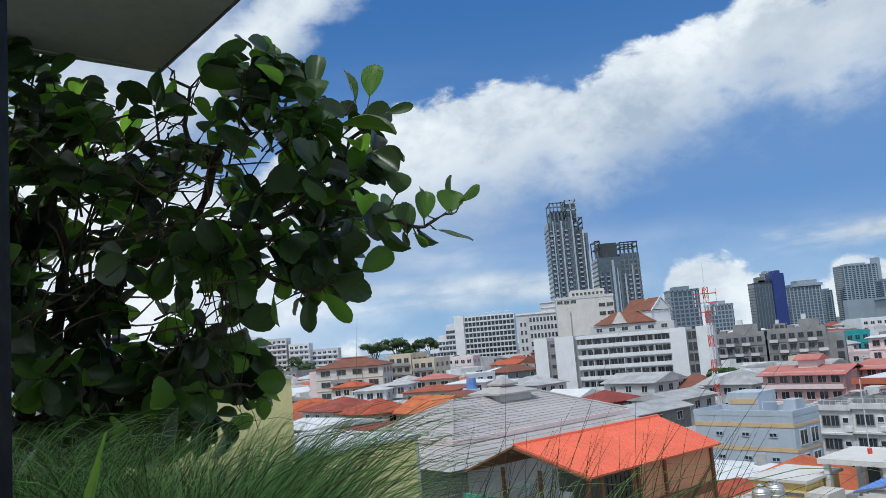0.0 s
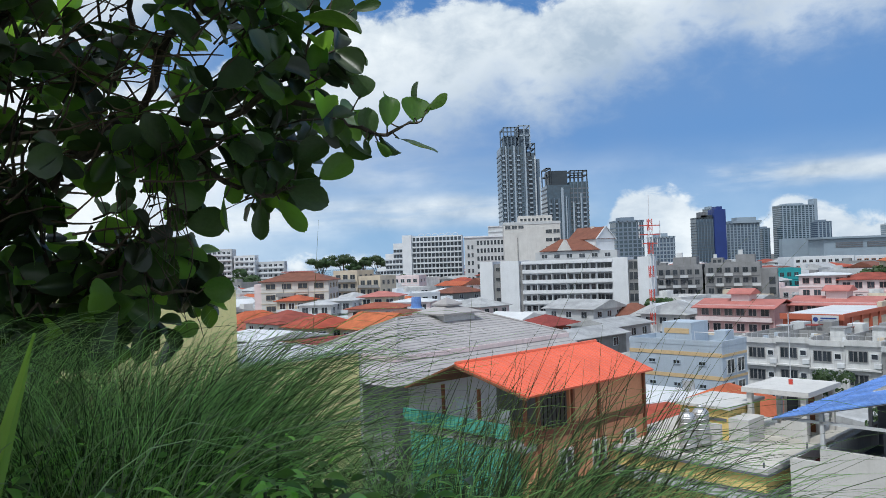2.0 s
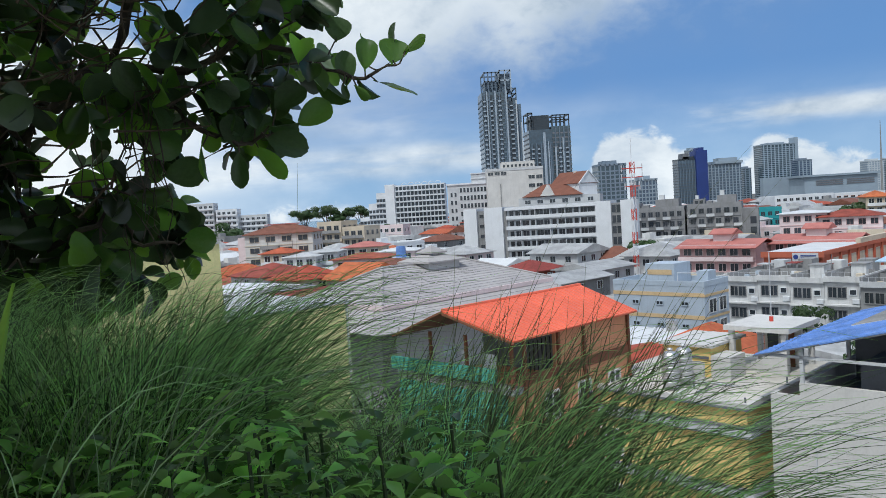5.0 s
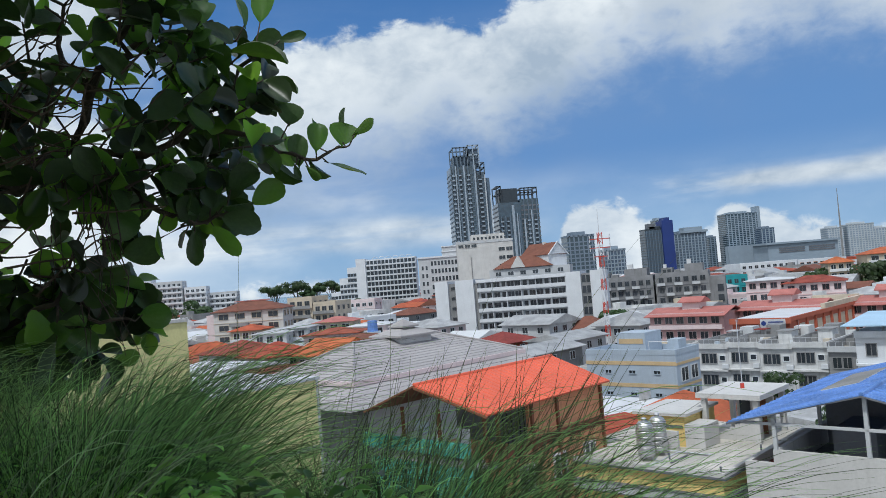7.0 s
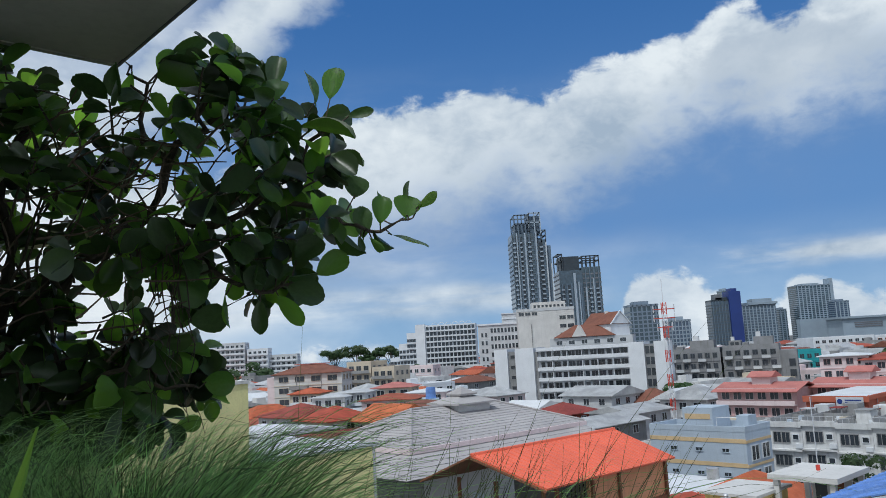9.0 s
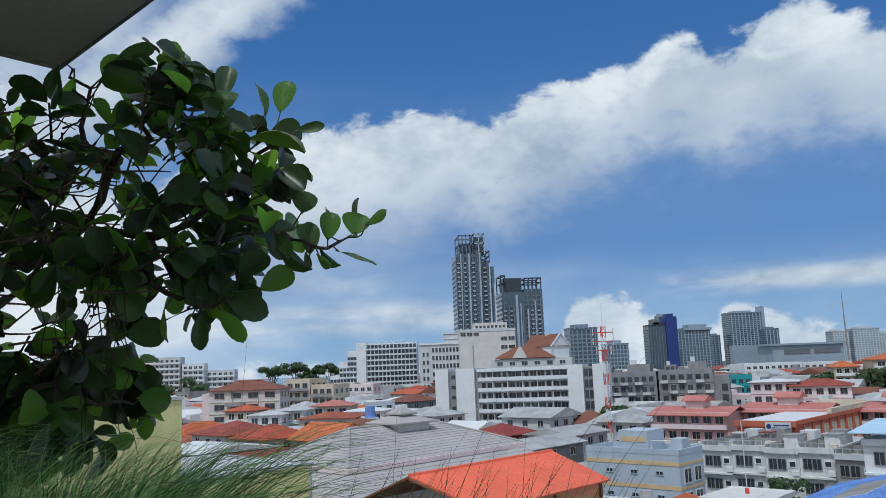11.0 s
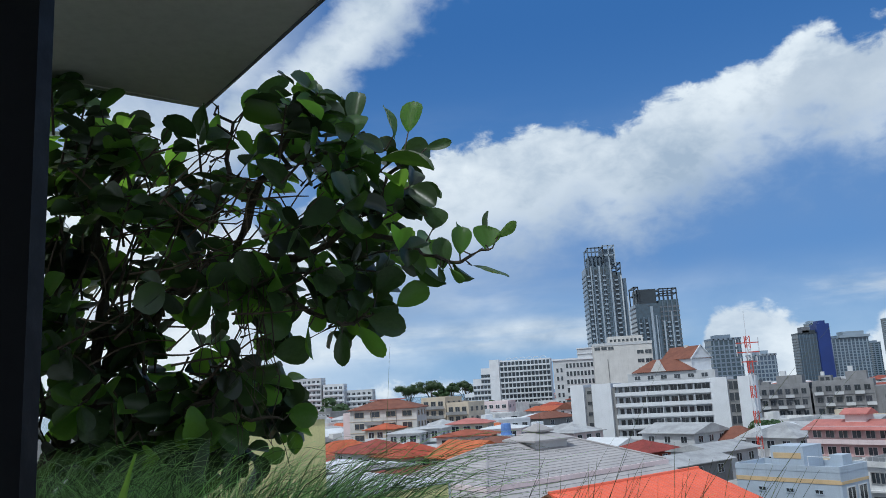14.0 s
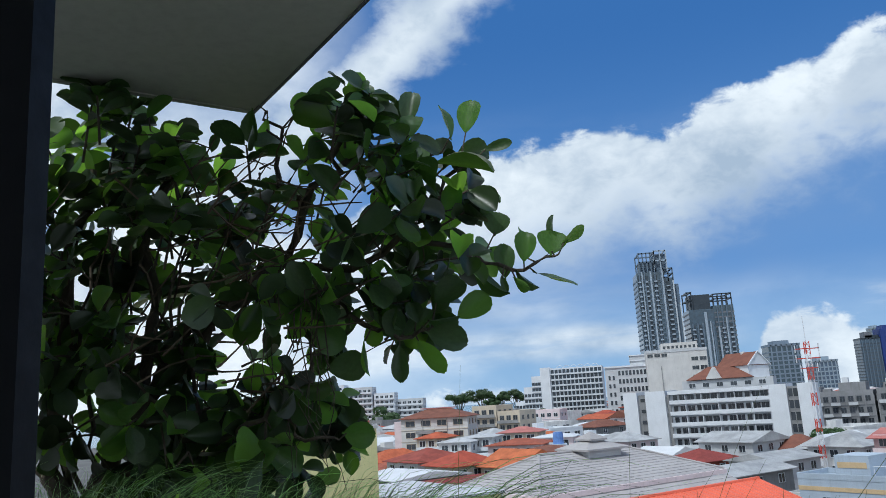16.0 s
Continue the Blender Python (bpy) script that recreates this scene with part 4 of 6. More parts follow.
courses(hr, "tile_course", M["greyroof"], (W, 0, G), (W, D, G), ridge1, ridge0, 14)
courses(hr, "tile_course", M["greyroof"], (L0, 0, G), (W, 0, G), ridge0, ridge0, 14)
courses(hr, "tile_course", M["greyroof"], (L0, D, G), (L0, 0, G), ridge0, ridge1, 10)
courses(hr, "tile_course", M["greyroof"], (W, D, G), (L0, D, G), ridge1, ridge1, 10)
for a, c in (((W, 0, G), ridge0), ((L0, 0, G), ridge0), ((W, D, G), ridge1), (ridge0, ridge1)):
    bar("ridge_cap", hr, M["greyroof"], [Vector(a) + Vector((0, 0, 0.06)), Vector(c) + Vector((0, 0, 0.06))], 0.12, 6)
piece("gutter", hr, M["palepink"], (L0 - 0.25, W + 0.25, -0.25, -0.02, G - 0.35, G + 0.02), (W + 0.02, W + 0.25, 0, D, G - 0.35, G + 0.02), label="pinkish grey gutter")
courses(hr, "tile_course", M["greyroof"], (W + 3, -3, 13.4), (W + 3, D, 13.4), (W + 0.2, D, G - 0.4), (W + 0.2, -0.2, G - 0.4), 5)
courses(hr, "tile_course", M["greyroof"], (L0 - 3, -3, 13.4), (W + 3, -3, 13.4), (W + 0.2, -0.2, G - 0.4), (L0, -0.2, G - 0.4), 5)
piece("lantern_wall", hr, M["palegrey"], (8.0, 11.2, 9.6, 13.4, RZ - 1.0, RZ + 0.12))
hip_roof("lantern_roof", hr, M["greyroof"], 8.0, 11.2, 9.6, 13.4, RZ + 0.2, 0.75, 0.5)
piece("lantern_wall", hr, M["palegrey"], (8.9, 10.3, 10.8, 12.2, RZ + 0.5, RZ + 0.85))
hip_roof("lantern_roof", hr, M["greyroof"], 8.9, 10.3, 10.8, 12.2, RZ + 0.95, 0.6, 0.3)

# yellow house with a flat roof
yh, W, D = lot("flat_roofed_house", "yellow house with a flat roof deck and grey bands", 34.9, 46.5, 16.1, 25.5)
piece("wall", yh, M["yellow"], (0, W, 0, D, 0, 11.75))
piece("roof_deck", yh, M["roofdeck"], (-0.1, W + 0.1, -0.1, D, 11.75, 11.95))
piece("kerb", yh, M["cream"], (-0.2, W + 0.2, -0.2, 0.0, 11.8, 12.12), (W, W + 0.2, 0.0, D, 11.8, 12.12))
piece("kerb_line", yh, M["darkgrey"], (-0.23, W + 0.23, -0.23, -0.2, 11.78, 11.9), (W + 0.2, W + 0.23, -0.2, D, 11.78, 11.9))
for z in (10.55, 7.6, 4.6):
    piece("ledge", yh, M["palegrey"], (-0.3, W + 0.3, -0.3, 0, z, z + 0.4), (W, W + 0.25, 0, D, z, z + 0.4))
    for q in (z - 0.06, z + 0.4):
        piece("ledge_line", yh, M["darkgrey"], (-0.3, W + 0.3, -0.34, 0, q, q + 0.06), (W, W + 0.3, 0, D, q, q + 0.06))
windows(yh, "f", -0.02, 0.5, 3.2, 1, (8.4, 5.4), 1.4, 1.3, M["white"], 2, panes=True)
piece("stair_box", yh, M["yellow"], (2.6, 5.4, 4.6, 8.4, 11.95, 13.6))
piece("stair_box_roof", yh, M["cream"], (2.4, 5.6, 4.4, 8.6, 13.6, 13.75))
piece("low_wall", yh, M["cream"], (3.0, 5.5, 3.5, 3.7, 11.95, 13.0), (5.5, 6.6, 4.4, 6.2, 11.95, 13.2))
piece("vent_slot", yh, M["darkgrey"], (3.2, 5.3, 4.55, 4.6, 12.95, 13.1))
# concrete roof pavilion
pv = thing("roof_pavilion", "open cream concrete stair pavilion on the yellow roof", "pavilion", yh.matrix_basis @ pose(5.5, 6.6, 11.95))
piece("roof_slab", pv, M["cream"], (-0.2, 3.4, -0.2, 4.2, 2.35, 2.62))
for x, y in ((0, 0), (2.9, 0), (0, 3.7), (2.9, 3.7)):
    piece("column", pv, M["cream"], (x, x + 0.28, y, y + 0.28, 0, 2.35))
piece("wall", pv, M["cream"], (0.9, 3.0, 2.6, 2.75, 0, 2.35))
piece("doorway", pv, M["glass"], (1.1, 1.7, 2.56, 2.6, 0.9, 2.0))
piece("door_panel", pv, M["brown"], (2.2, 2.6, 2.56, 2.6, 0, 2.1))
for k in range(8):
    piece("step", pv, M["cream"], (0.4 + k * 0.3, 0.7 + k * 0.3, 0.5, 1.4, 0, 0.17 * (k + 1)))
bar("aerial", pv, M["redsteel"], [(1.6, 2, 2.6), (1.6, 2, 2.9)], 0.12)
bar("aerial", pv, M["palegrey"], [(1.6, 2, 2.9), (1.6, 2, 6.5)], 0.025)
for k, (x, y) in enumerate(((4.9, 1.2), (4.95, 2.5))):
    tk = thing("water_tank", "ribbed stainless steel water tank on the roof deck", "water tank", yh.matrix_basis @ pose(x, y, 11.95), "rooftop water tanks")
    bm = bmesh.new()
    prof = [(0.40, 0.25)]
    for q in range(6):
        prof += [(0.44, 0.27 + q * 0.26), (0.44, 0.45 + q * 0.26), (0.41, 0.48 + q * 0.26)]
    prof += [(0.40, 1.84), (0.30, 1.97), (0.12, 2.03), (0.12, 2.12)]
    rings = [[bm.verts.new((r * math.cos(s * math.tau / 18), r * math.sin(s * math.tau / 18), z)) for s in range(18)] for r, z in prof]
    for A, B in zip(rings, rings[1:]):
        for s in range(18):
            bm.faces.new((A[s], A[(s + 1) % 18], B[(s + 1) % 18], B[s]))
    bm.faces.new(rings[0][::-1]), bm.faces.new(rings[-1])
    drum = part("drum", bm, M["steel"], tk)
    bm = bmesh.new()
    tube(bm, [(0, 0, 2.12), (0, 0, 2.15), (0, 0, 2.18)], 0.16, 0.1, 14)
    part("lid", bm, M["steel"], drum)
    for a in range(3):
        bar("leg", tk, M["steel"], [(0.34 * math.cos(a * 2.1), 0.34 * math.sin(a * 2.1), 0), (0.34 * math.cos(a * 2.1), 0.34 * math.sin(a * 2.1), 0.26)], 0.03)
for k, pts in enumerate((((5.6, 0.4, 12.0), (5.6, 3.3, 12.0), (7.2, 3.3, 12.0)), ((4.2, 3.2, 12.05), (7.6, 3.2, 12.05)), ((6.3, 1.0, 12.0), (6.3, 2.9, 12.0)))):
    bar("roof_pipe", yh, M["darkgrey"] if k == 2 else M["white"], [Vector(p) for p in pts], 0.035)
for x, y in ((W - 0.2, 0.3), (5.9, 1.7), (W - 0.2, 5.2)):
    bar("roof_peg", yh, M["darkgrey"], [(x, y, 12), (x, y, 12.3)], 0.05)

# blue-roofed house
bh, W, D = lot("blue_roofed_house", "white house with an open attic under a blue metal roof", 35.2, 50, 3.5, 13.8)
piece("wall", bh, M["cream"], (0, W, 0, D, 0, 12.2))
piece("parapet_wall", bh, M["cream"], (0, W, 0, 0.2, 12.2, 13.3), (0, 0.2, 0.2, D, 12.2, 13.3))
# dark floor colour carries part of the attic's shade
piece("attic_floor", bh, M["darkgrey"], (0.2, W, 0.2, D, 12.2, 12.25))
piece("terrace", bh, M["cream"], (-1.2, 0, 0.2, 5, 0, 12.1))
piece("terrace_floor", bh, M["redroof"], (-1.1, 0, 0.3, 4.9, 12.1, 12.2))
piece("terrace_wall", bh, M["cream"], (-1.3, 0, 0.0, 0.2, 0, 12.7), (-1.3, -1.1, 0.2, 5, 12.1, 12.7))
piece("panel_joint", bh, M["palegrey"], (0.6, W, -0.03, 0, 11.3, 11.36), (0.6, 0.66, -0.03, 0, 8, 11.3), (3.9, 3.96, -0.03, 0, 8, 11.3))
windows(bh, "f", -0.02, 3.0, 9.5, 2, (9.6, 6.4), 1.5, 1.2, M["cream"], 2, panes=True)
# the attic's shade is painted into the dark back and boxes
piece("attic_shade_back", bh, M["darkgrey"], (0.3, W, 6.5, 6.7, 12.2, 15.0))
piece("attic_box", bh, M["darkgrey"], (1.8, 3.6, 2.4, 5.6, 12.2, 13.9), (4.2, 6.0, 3.4, 5.4, 12.2, 13.4))
XE, XA, XF, E0, A0, F0 = -1.9, 3.9, 9.7, 14.45, 15.95, -0.3
sheet("roof", bh, M["bluemetal"], ((XE, F0, E0), (XE, D, E0), (XA, D, A0), (XA, F0, A0)), 0.07)
sheet("far_roof", bh, M["bluemetal"], ((XA, F0, A0), (XA, D, A0), (XF, D, E0), (XF, F0, E0)), 0.07)
plane_ribs(bh, "roof_seam", M["bluemetal"], (XE, F0, E0), (XE, D, E0), (XA, D, A0), (XA, F0, A0), 30, 0.05, 0.035)
plane_ribs(bh, "roof_seam", M["bluemetal"], (XF, F0, E0), (XF, D, E0), (XA, D, A0), (XA, F0, A0), 30, 0.05, 0.035)
bar("ridge_cap", bh, M["bluemetal"], [(XA, F0, A0 + 0.02), (XA, D, A0 + 0.02)], 0.1, 6)
bar("verge_board", bh, M["darkgrey"], [(XE, F0, E0 - 0.07), (XA, F0, A0 - 0.07), (XF, F0, E0 - 0.07)], 0.05, 4)


def on_roof(x, y, lift=0.04):
    return (x, y, E0 + (A0 - E0) * (x - XE) / (XA - XE) + lift)


sheet("skylight", bh, M["palegrey"], (on_roof(0.6, 5.0), on_roof(0.6, 10.5), on_roof(2.3, 10.5), on_roof(2.3, 5.0)), 0.03, "grey translucent ribbed skylight panel")
plane_ribs(bh, "skylight_rib", M["grey"], on_roof(0.6, 5.0), on_roof(0.6, 10.5), on_roof(2.3, 10.5), on_roof(2.3, 5.0), 16, 0.06, 0.05)
for x in (0.12, XA, 5.6, 9.2):
    z1 = E0 + (A0 - E0) * (1 - abs(x - XA) / 5.8) - 0.1
    piece("post", bh, M["palegrey"], (x - 0.08, x + 0.08, 0.0, 0.16, 13.3, z1))
for x in (0.12, 9.2):
    piece("post", bh, M["palegrey"], (x - 0.08, x + 0.08, 6.0, 6.16, 13.3, 14.7), (x - 0.08, x + 0.08, 12.0, 12.16, 13.3, 14.7))
piece("tie_beam", bh, M["palegrey"], (-1.5, 9.4, 0.0, 0.12, 14.38, 14.5))
bar("rail", bh, M["cream"], [(-1.0, 3.2, 12.3), (-1.0, 3.2, 13.0), (0.0, 3.2, 13.0)], 0.03)
pot = thing("flower_pot", "red clay flower pot on the tiled terrace", "pot", bh.matrix_basis @ pose(-0.5, 0.7, 12.2))
bm = bmesh.new()
tube(bm, [(0, 0, 0), (0, 0, 0.18), (0, 0, 0.3)], 0.13, 0.2, 12)
part("pot_body", bm, M["redroof"], pot)

# pale yellow neighbour, its flank towards us
yn, W, D = lot("yellow_house", "pale yellow windowless flank of a neighbouring house", 17.8, 24.9, 32.8, 42)
piece("wall", yn, M["oldyellow"], (0, W, 0, D, 0, 17.4))
piece("coping", yn, M["palegrey"], (-0.05, W + 0.06, -0.05, D + 0.05, 17.4, 17.55))
piece("tall_wall", yn, M["oldyellow"], (0, W, -8, 0, 0, 21.05))
piece("coping", yn, M["cream"], (-0.05, W + 0.06, -8, 0.05, 21.05, 21.2))
piece("down_pipe", yn, M["palegrey"], (W, W + 0.09, D - 0.2, D - 0.1, 0, 17.4))
piece("flank_band", yn, M["grey"], (W, W + 0.05, 0.05, D, 13.9, 14.1))

# blue and ochre painted house
lb, W, D = lot("painted_house", "light blue house painted with ochre bands", 82, 88, 42, 54)
piece("wall", lb, M["lightblue"], (0, W, 0, D, 0, 11.4))
parapet(lb, M["lightblue"], 0, W, 0, D, 11.4, 0.6)
piece("roof_box", lb, M["lightblue"], (4.0, 7.8, 1.0, 5, 11.4, 13.9), (9.6, 11, 3, 5, 11.4, 12.9))
piece("box_band", lb, M["ochre"], (4.3, 7.5, 0.95, 1.0, 12.6, 13.2))
for z in (10.2, 7.6, 5.0, 2.4):
    piece("ochre_band", lb, M["ochre"], (0.0, W, -0.05, 0, z, z + 0.45))
    piece("ochre_band", lb, M["ochre"], (W, W + 0.05, 0, D, z, z + 0.3))
    windows(lb, "f", -0.02, 1.5, W - 0.8, 3, (z - 1.0,), 0.8, 0.35, M["lightblue"], 1)
windows(lb, "r", W + 0.02, 0.6, D - 0.4, 2, (8.3, 5.7, 3.1), 1.6, 1.5, M["palegrey"], 1, panes=True)
bar("roof_pipe", lb, M["white"], [(8.5, 0.5, 11.5), (8.5, 0.5, 12.9), (11, 0.5, 12.9)], 0.05)


# weathered white terraces: each house a thing of its own
def terrace(u, v0, v1, h, wall, floors=3, seed=0, roofroom=True, band="oldwhite", depth=9.0):
    rng = random.Random(seed)
    t, W, D = lot("terrace_house", "weathered flat-roofed terrace house with stained walls", u, u + depth, v0, v1, group="terrace row")
    piece("wall", t, M[wall], (0.02, W - 0.02, 0, D, 0, h))
    parapet(t, M[band], 0.03, W - 0.03, -0.3, D, h, 0.7, 0.15)
    for k in range(floors):
        z = h - 2.9 * (k + 1)
        piece("slab_edge", t, M[band], (0.02, W - 0.02, -0.5, 0, z - 0.1, z + 0.12))
        windows(t, "f", -0.02, 0.4, W * 0.62, 2, (z + 0.95,), 0.95, 1.25, M["grey"], 1, panes=True)
        windows(t, "f", -0.02, W * 0.66, W - 0.3, 1, (z + 1.35,), 0.7, 0.6, M["white"], 0)
        windows(t, "r", W + 0.0, 1, D - 1, 2, (z + 0.95,), 1.1, 1.3, M["white"], 1)
        if rng.random() < 0.6:
            piece("air_unit", t, M["white"], (W * 0.8, W * 0.8 + 0.8, -0.45, -0.02, z + 0.3, z + 0.85))
    if roofroom:
        x = rng.uniform(0.3, W - 2.6)
        if rng.random() < 0.5:
            piece("roof_room", t, M[band], (x, x + 1.8, 5.5, 8.0, h, h + 1.7))
            piece("roof_room_slab", t, M["grey"], (x - 0.15, x + 1.95, 5.3, 8.2, h + 1.7, h + 1.82))
        for q in range(6):
            bar("rail_post", t, M["palegrey"], [(0.2 + q * (W - 0.4) / 5, -0.2, h + 0.7), (0.2 + q * (W - 0.4) / 5, -0.2, h + 1.25)], 0.03, 4)
        bar("hand_rail", t, M["palegrey"], [(0.1, -0.2, h + 1.25), (W - 0.1, -0.2, h + 1.25)], 0.035, 4)
        if depth > 12:
            x = rng.uniform(0.3, W - 2.2)
            piece("roof_room", t, M[rng.choice(("grey", "oldwhite", "palegrey"))], (x, x + 1.9, 10.5, 13.0, h, h + 1.9))
            piece("party_wall", t, M["grey"], (0.05, 0.25, 0.3, depth - 0.4, h, h + rng.uniform(0.7, 1.2)))
            piece("lean_to", t, M[rng.choice(("tin", "redroof", "whitetin"))], (x * 0.4, x * 0.4 + 1.6, 8.0, 10.2, h + 1.5, h + 1.6))
            for q in (0.05, 1.45):
                piece("post", t, M["grey"], (x * 0.4 + q, x * 0.4 + q + 0.1, 8.1, 8.2, h, h + 1.5), (x * 0.4 + q, x * 0.4 + q + 0.1, 10.0, 10.1, h, h + 1.5))
            for q in range(3):
                a = rng.uniform(0.4, W - 1.0)
                b = rng.uniform(1.0, 7.0)
                piece("roof_box", t, M[rng.choice(("white", "grey", "lightblue", "beige"))], (a, a + rng.uniform(0.4, 0.9), b, b + rng.uniform(0.4, 0.9), h, h + rng.uniform(0.4, 0.9)))
            bar("roof_aerial", t, M["darkgrey"], [(W * 0.5, 9.0, h), (W * 0.5, 9.0, h + rng.uniform(2.2, 3.6))], 0.03, 4)
        piece("washing_wall", t, M["grey"], (0.3, W - 0.3, 6.5, 6.65, h, h + 1.0))
    return t


for k in range(4):
    terrace(101.5, 48.5 - 4.2 * (k + 1), 48.5 - 4.2 * k, 9.8 + 0.2 * (k % 2), "oldwhite", 3, 10 + k, depth=15.0)
terrace(101.0, 27.2, 31.6, 9.5, "grey", 3, 20, True, "palegrey", 14.0)
for k in range(3):
    terrace(118.5, 70 - 5 * (k + 1), 70 - 5 * k, 7.4, "oldwhite", 2, 30 + k)
wt = terrace(92, 17.9, 25.9, 12.2, "white", 3, 44, False, "white", 10)
sheet("roof", wt, M["paleblue"], ((-1, -1.2, 13.6), (9, -1.2, 13.6), (9, 10, 14.3), (-1, 10, 14.3)), 0.12)
for x in (0.2, 2.7, 5.3, 7.6):
    piece("post", wt, M["grey"], (x, x + 0.2, 0.1, 0.3, 12.2, 13.6))


# pink rows with salmon roofs
def pink_row(u, v0, v1, h, n, seed):
    t, W, D = lot("terrace_house", "long pink terrace with salmon tiled roofs", u, u + 8, v0, v1, group="pink terraces")
    piece("wall", t, M["pink"], (0, W, 0, D, 0, h))
    sheet("roof", t, M["pinkroof"], ((-0.6, -1.3, h - 0.5), (W + 0.6, -1.3, h - 0.5), (W + 0.6, 4, h + 0.9), (-0.6, 4, h + 0.9)), 0.14)
    sheet("roof", t, M["pinkroof"], ((-0.6, 4, h + 0.9), (W + 0.6, 4, h + 0.9), (W + 0.6, D + 0.8, h - 0.4), (-0.6, D + 0.8, h - 0.4)), 0.14)
    for k in range(3):
        z = h - 2.8 * (k + 1)
        windows(t, "f", -0.02, 0.5, W - 0.5, n, (z + 0.9,), 1.4, 1.3, M["palepink"], 1)
        piece("balcony", t, M["palepink"], (0.1, W - 0.1, -0.9, 0, z - 0.1, z + 0.05), (0.1, W - 0.1, -0.9, -0.8, z + 0.05, z + 0.7))
    for k in range(max(1, n // 5)):
        x = W * (k + 0.5) / max(1, n // 5)
        piece("dormer_wall", t, M["palepink"], (x - 1.7, x + 1.7, 2.5, 5.5, h, h + 1.9))
        hip_roof("dormer_roof", t, M["pinkroof"], x - 1.7, x + 1.7, 2.5, 5.5, h + 1.9, 0.9, 0.6, True)
    return t


pink_row(133, 58.2, 72.6, 12.5, 6, 1)
pink_row(139, 44, 58, 12.8, 6, 2)
pink_row(150, 30, 43, 12.3, 5, 3)

# hall with orange walls
hl, W, D = lot("market_hall", "orange walled hall with a white sheet roof", 118, 156, 41.8, 50.4)
piece("wall", hl, M["hall"], (0, W, 0, D, 0, 12.35))
sheet("roof", hl, M["whitetin"], ((0.1, 0.1, 12.37), (W - 0.1, 0.1, 12.37), (W - 0.1, D, 12.47), (0.1, D, 12.47)), 0.1)
piece("fascia", hl, M["hall"], (-0.3, W + 0.3, -0.4, 0.0, 11.6, 12.45), (W, W + 0.3, 0.0, D, 11.9, 12.5))
piece("sign_board", hl, M["palegrey"], (W * 0.52, W * 0.95, -0.5, -0.4, 10.9, 12.3))
for k in range(3):
    piece("sign_bar", hl, M["navy"], (W * 0.66, W * 0.92, -0.54, -0.5, 11.15 + k * 0.32, 11.32 + k * 0.32))
bm = bmesh.new()
tube(bm, [(W * 0.58, -0.5, 11.7), (W * 0.58, -0.55, 11.7)], 0.36, 0.36, 14)
part("sign_disc", bm, M["navy"], hl)
for k in range(9):
    piece("buttress", hl, M["hall"], (W, W + 0.25, 3 + k * 4, 3.5 + k * 4, 0, 11.9))
    piece("flank_panel", hl, M["beige"], (W, W + 0.06, 4.0 + k * 4, 6.4 + k * 4, 7.5, 11.2))
piece("parapet_wall", hl, M["beige"], (W - 0.5, W + 0.25, 16, D, 12.5, 13.3), (0.1, W - 0.5, D - 1, D, 12.5, 13.5))


# ---- houses placed one by one ----
def house(label, u0, u1, v0, v1, h, wall, roof, rise=2.0, n=3, gable=False, floors=2, name="house", sides=True):
    t, W, D = lot(name, label, u0, u1, v0, v1, category="house")
    piece("wall", t, M[wall], (0, W, 0, D, 0, h))
    hip_roof("roof", t, M[roof], 0, W, 0, D, h, rise, 0.7, gable)
    for k in range(floors):
        z = h - 2.9 * (k + 1) + 0.9
        if z > 0.3:
            windows(t, "f", -0.02, 0.4, W - 0.4, n, (z,), min(1.5, W / n * 0.5), 1.3, M["white"], 1)
            if sides:
                windows(t, "r", W + 0.02, 0.4, D - 0.4, n, (z,), min(1.5, D / n * 0.5), 1.3, M["white"], 1)
    return t


house("house with a long red tiled roof", 76, 88, 126, 138, 11.5, "cream", "redroof", 2.2)
house("house with an orange tiled hip roof", 75, 85, 113, 122, 11.3, "beige", "orangetile", 2.2)
house("house with an orange tiled roof", 80, 90, 102, 112, 11.0, "beige", "orangetile", 2.6, 3, True)
house("shed under white metal sheets", 56, 68, 99, 111, 11.6, "grey", "whitetin", 0.8, 3, True)
house("shed under a rusty red sheet roof", 54, 75, 82, 96, 11.3, "grey", "redroof", 1.0, 3, True)
house("shed under weathered white sheets", 41, 51, 64.5, 74, 12.7, "grey", "whitetin", 0.7, 3, True)
house("white house with a pale gable", 99, 106, 117, 124, 11, "palepink", "tin", 2.2, 2, True)
house("grey shed with a low sheet roof", 101, 119, 79, 88, 8.3, "grey", "tin", 1.3, 3, True)
house("shed with a dark red roof", 121, 131, 98, 108, 8.4, "redroof", "redroof", 2.0, 3)
house("low shed under a brown red sheet roof", 38.6, 47, 25.6, 31.5, 11.1, "grey", "orangetile", 0.8, 2, True)
house("shed under a white sheet roof", 58, 66, 33, 41, 9.3, "grey", "whitetin", 0.8, 3, True)
house("small house with an orange tiled roof", 50, 58, 24, 31, 10.4, "cream", "orangetile", 2.0, 2)
house("low shed under rusty sheets behind the yellow house", 62, 72, 22, 31, 5.5, "grey", "redroof", 0.8, 2, True)
house("low shed under grey sheets behind the yellow house", 74, 81, 26, 38, 4.5, "grey", "tin", 0.8, 2, True)
house("low shed under tin sheets beside the blue house", 84, 96, 26, 36, 4.2, "oldwhite", "tin", 0.8, 2, True)
house("grey shed roof beside the red house", 120, 132, 82, 92, 9.0, "palegrey", "tin", 1.2, 3, True)
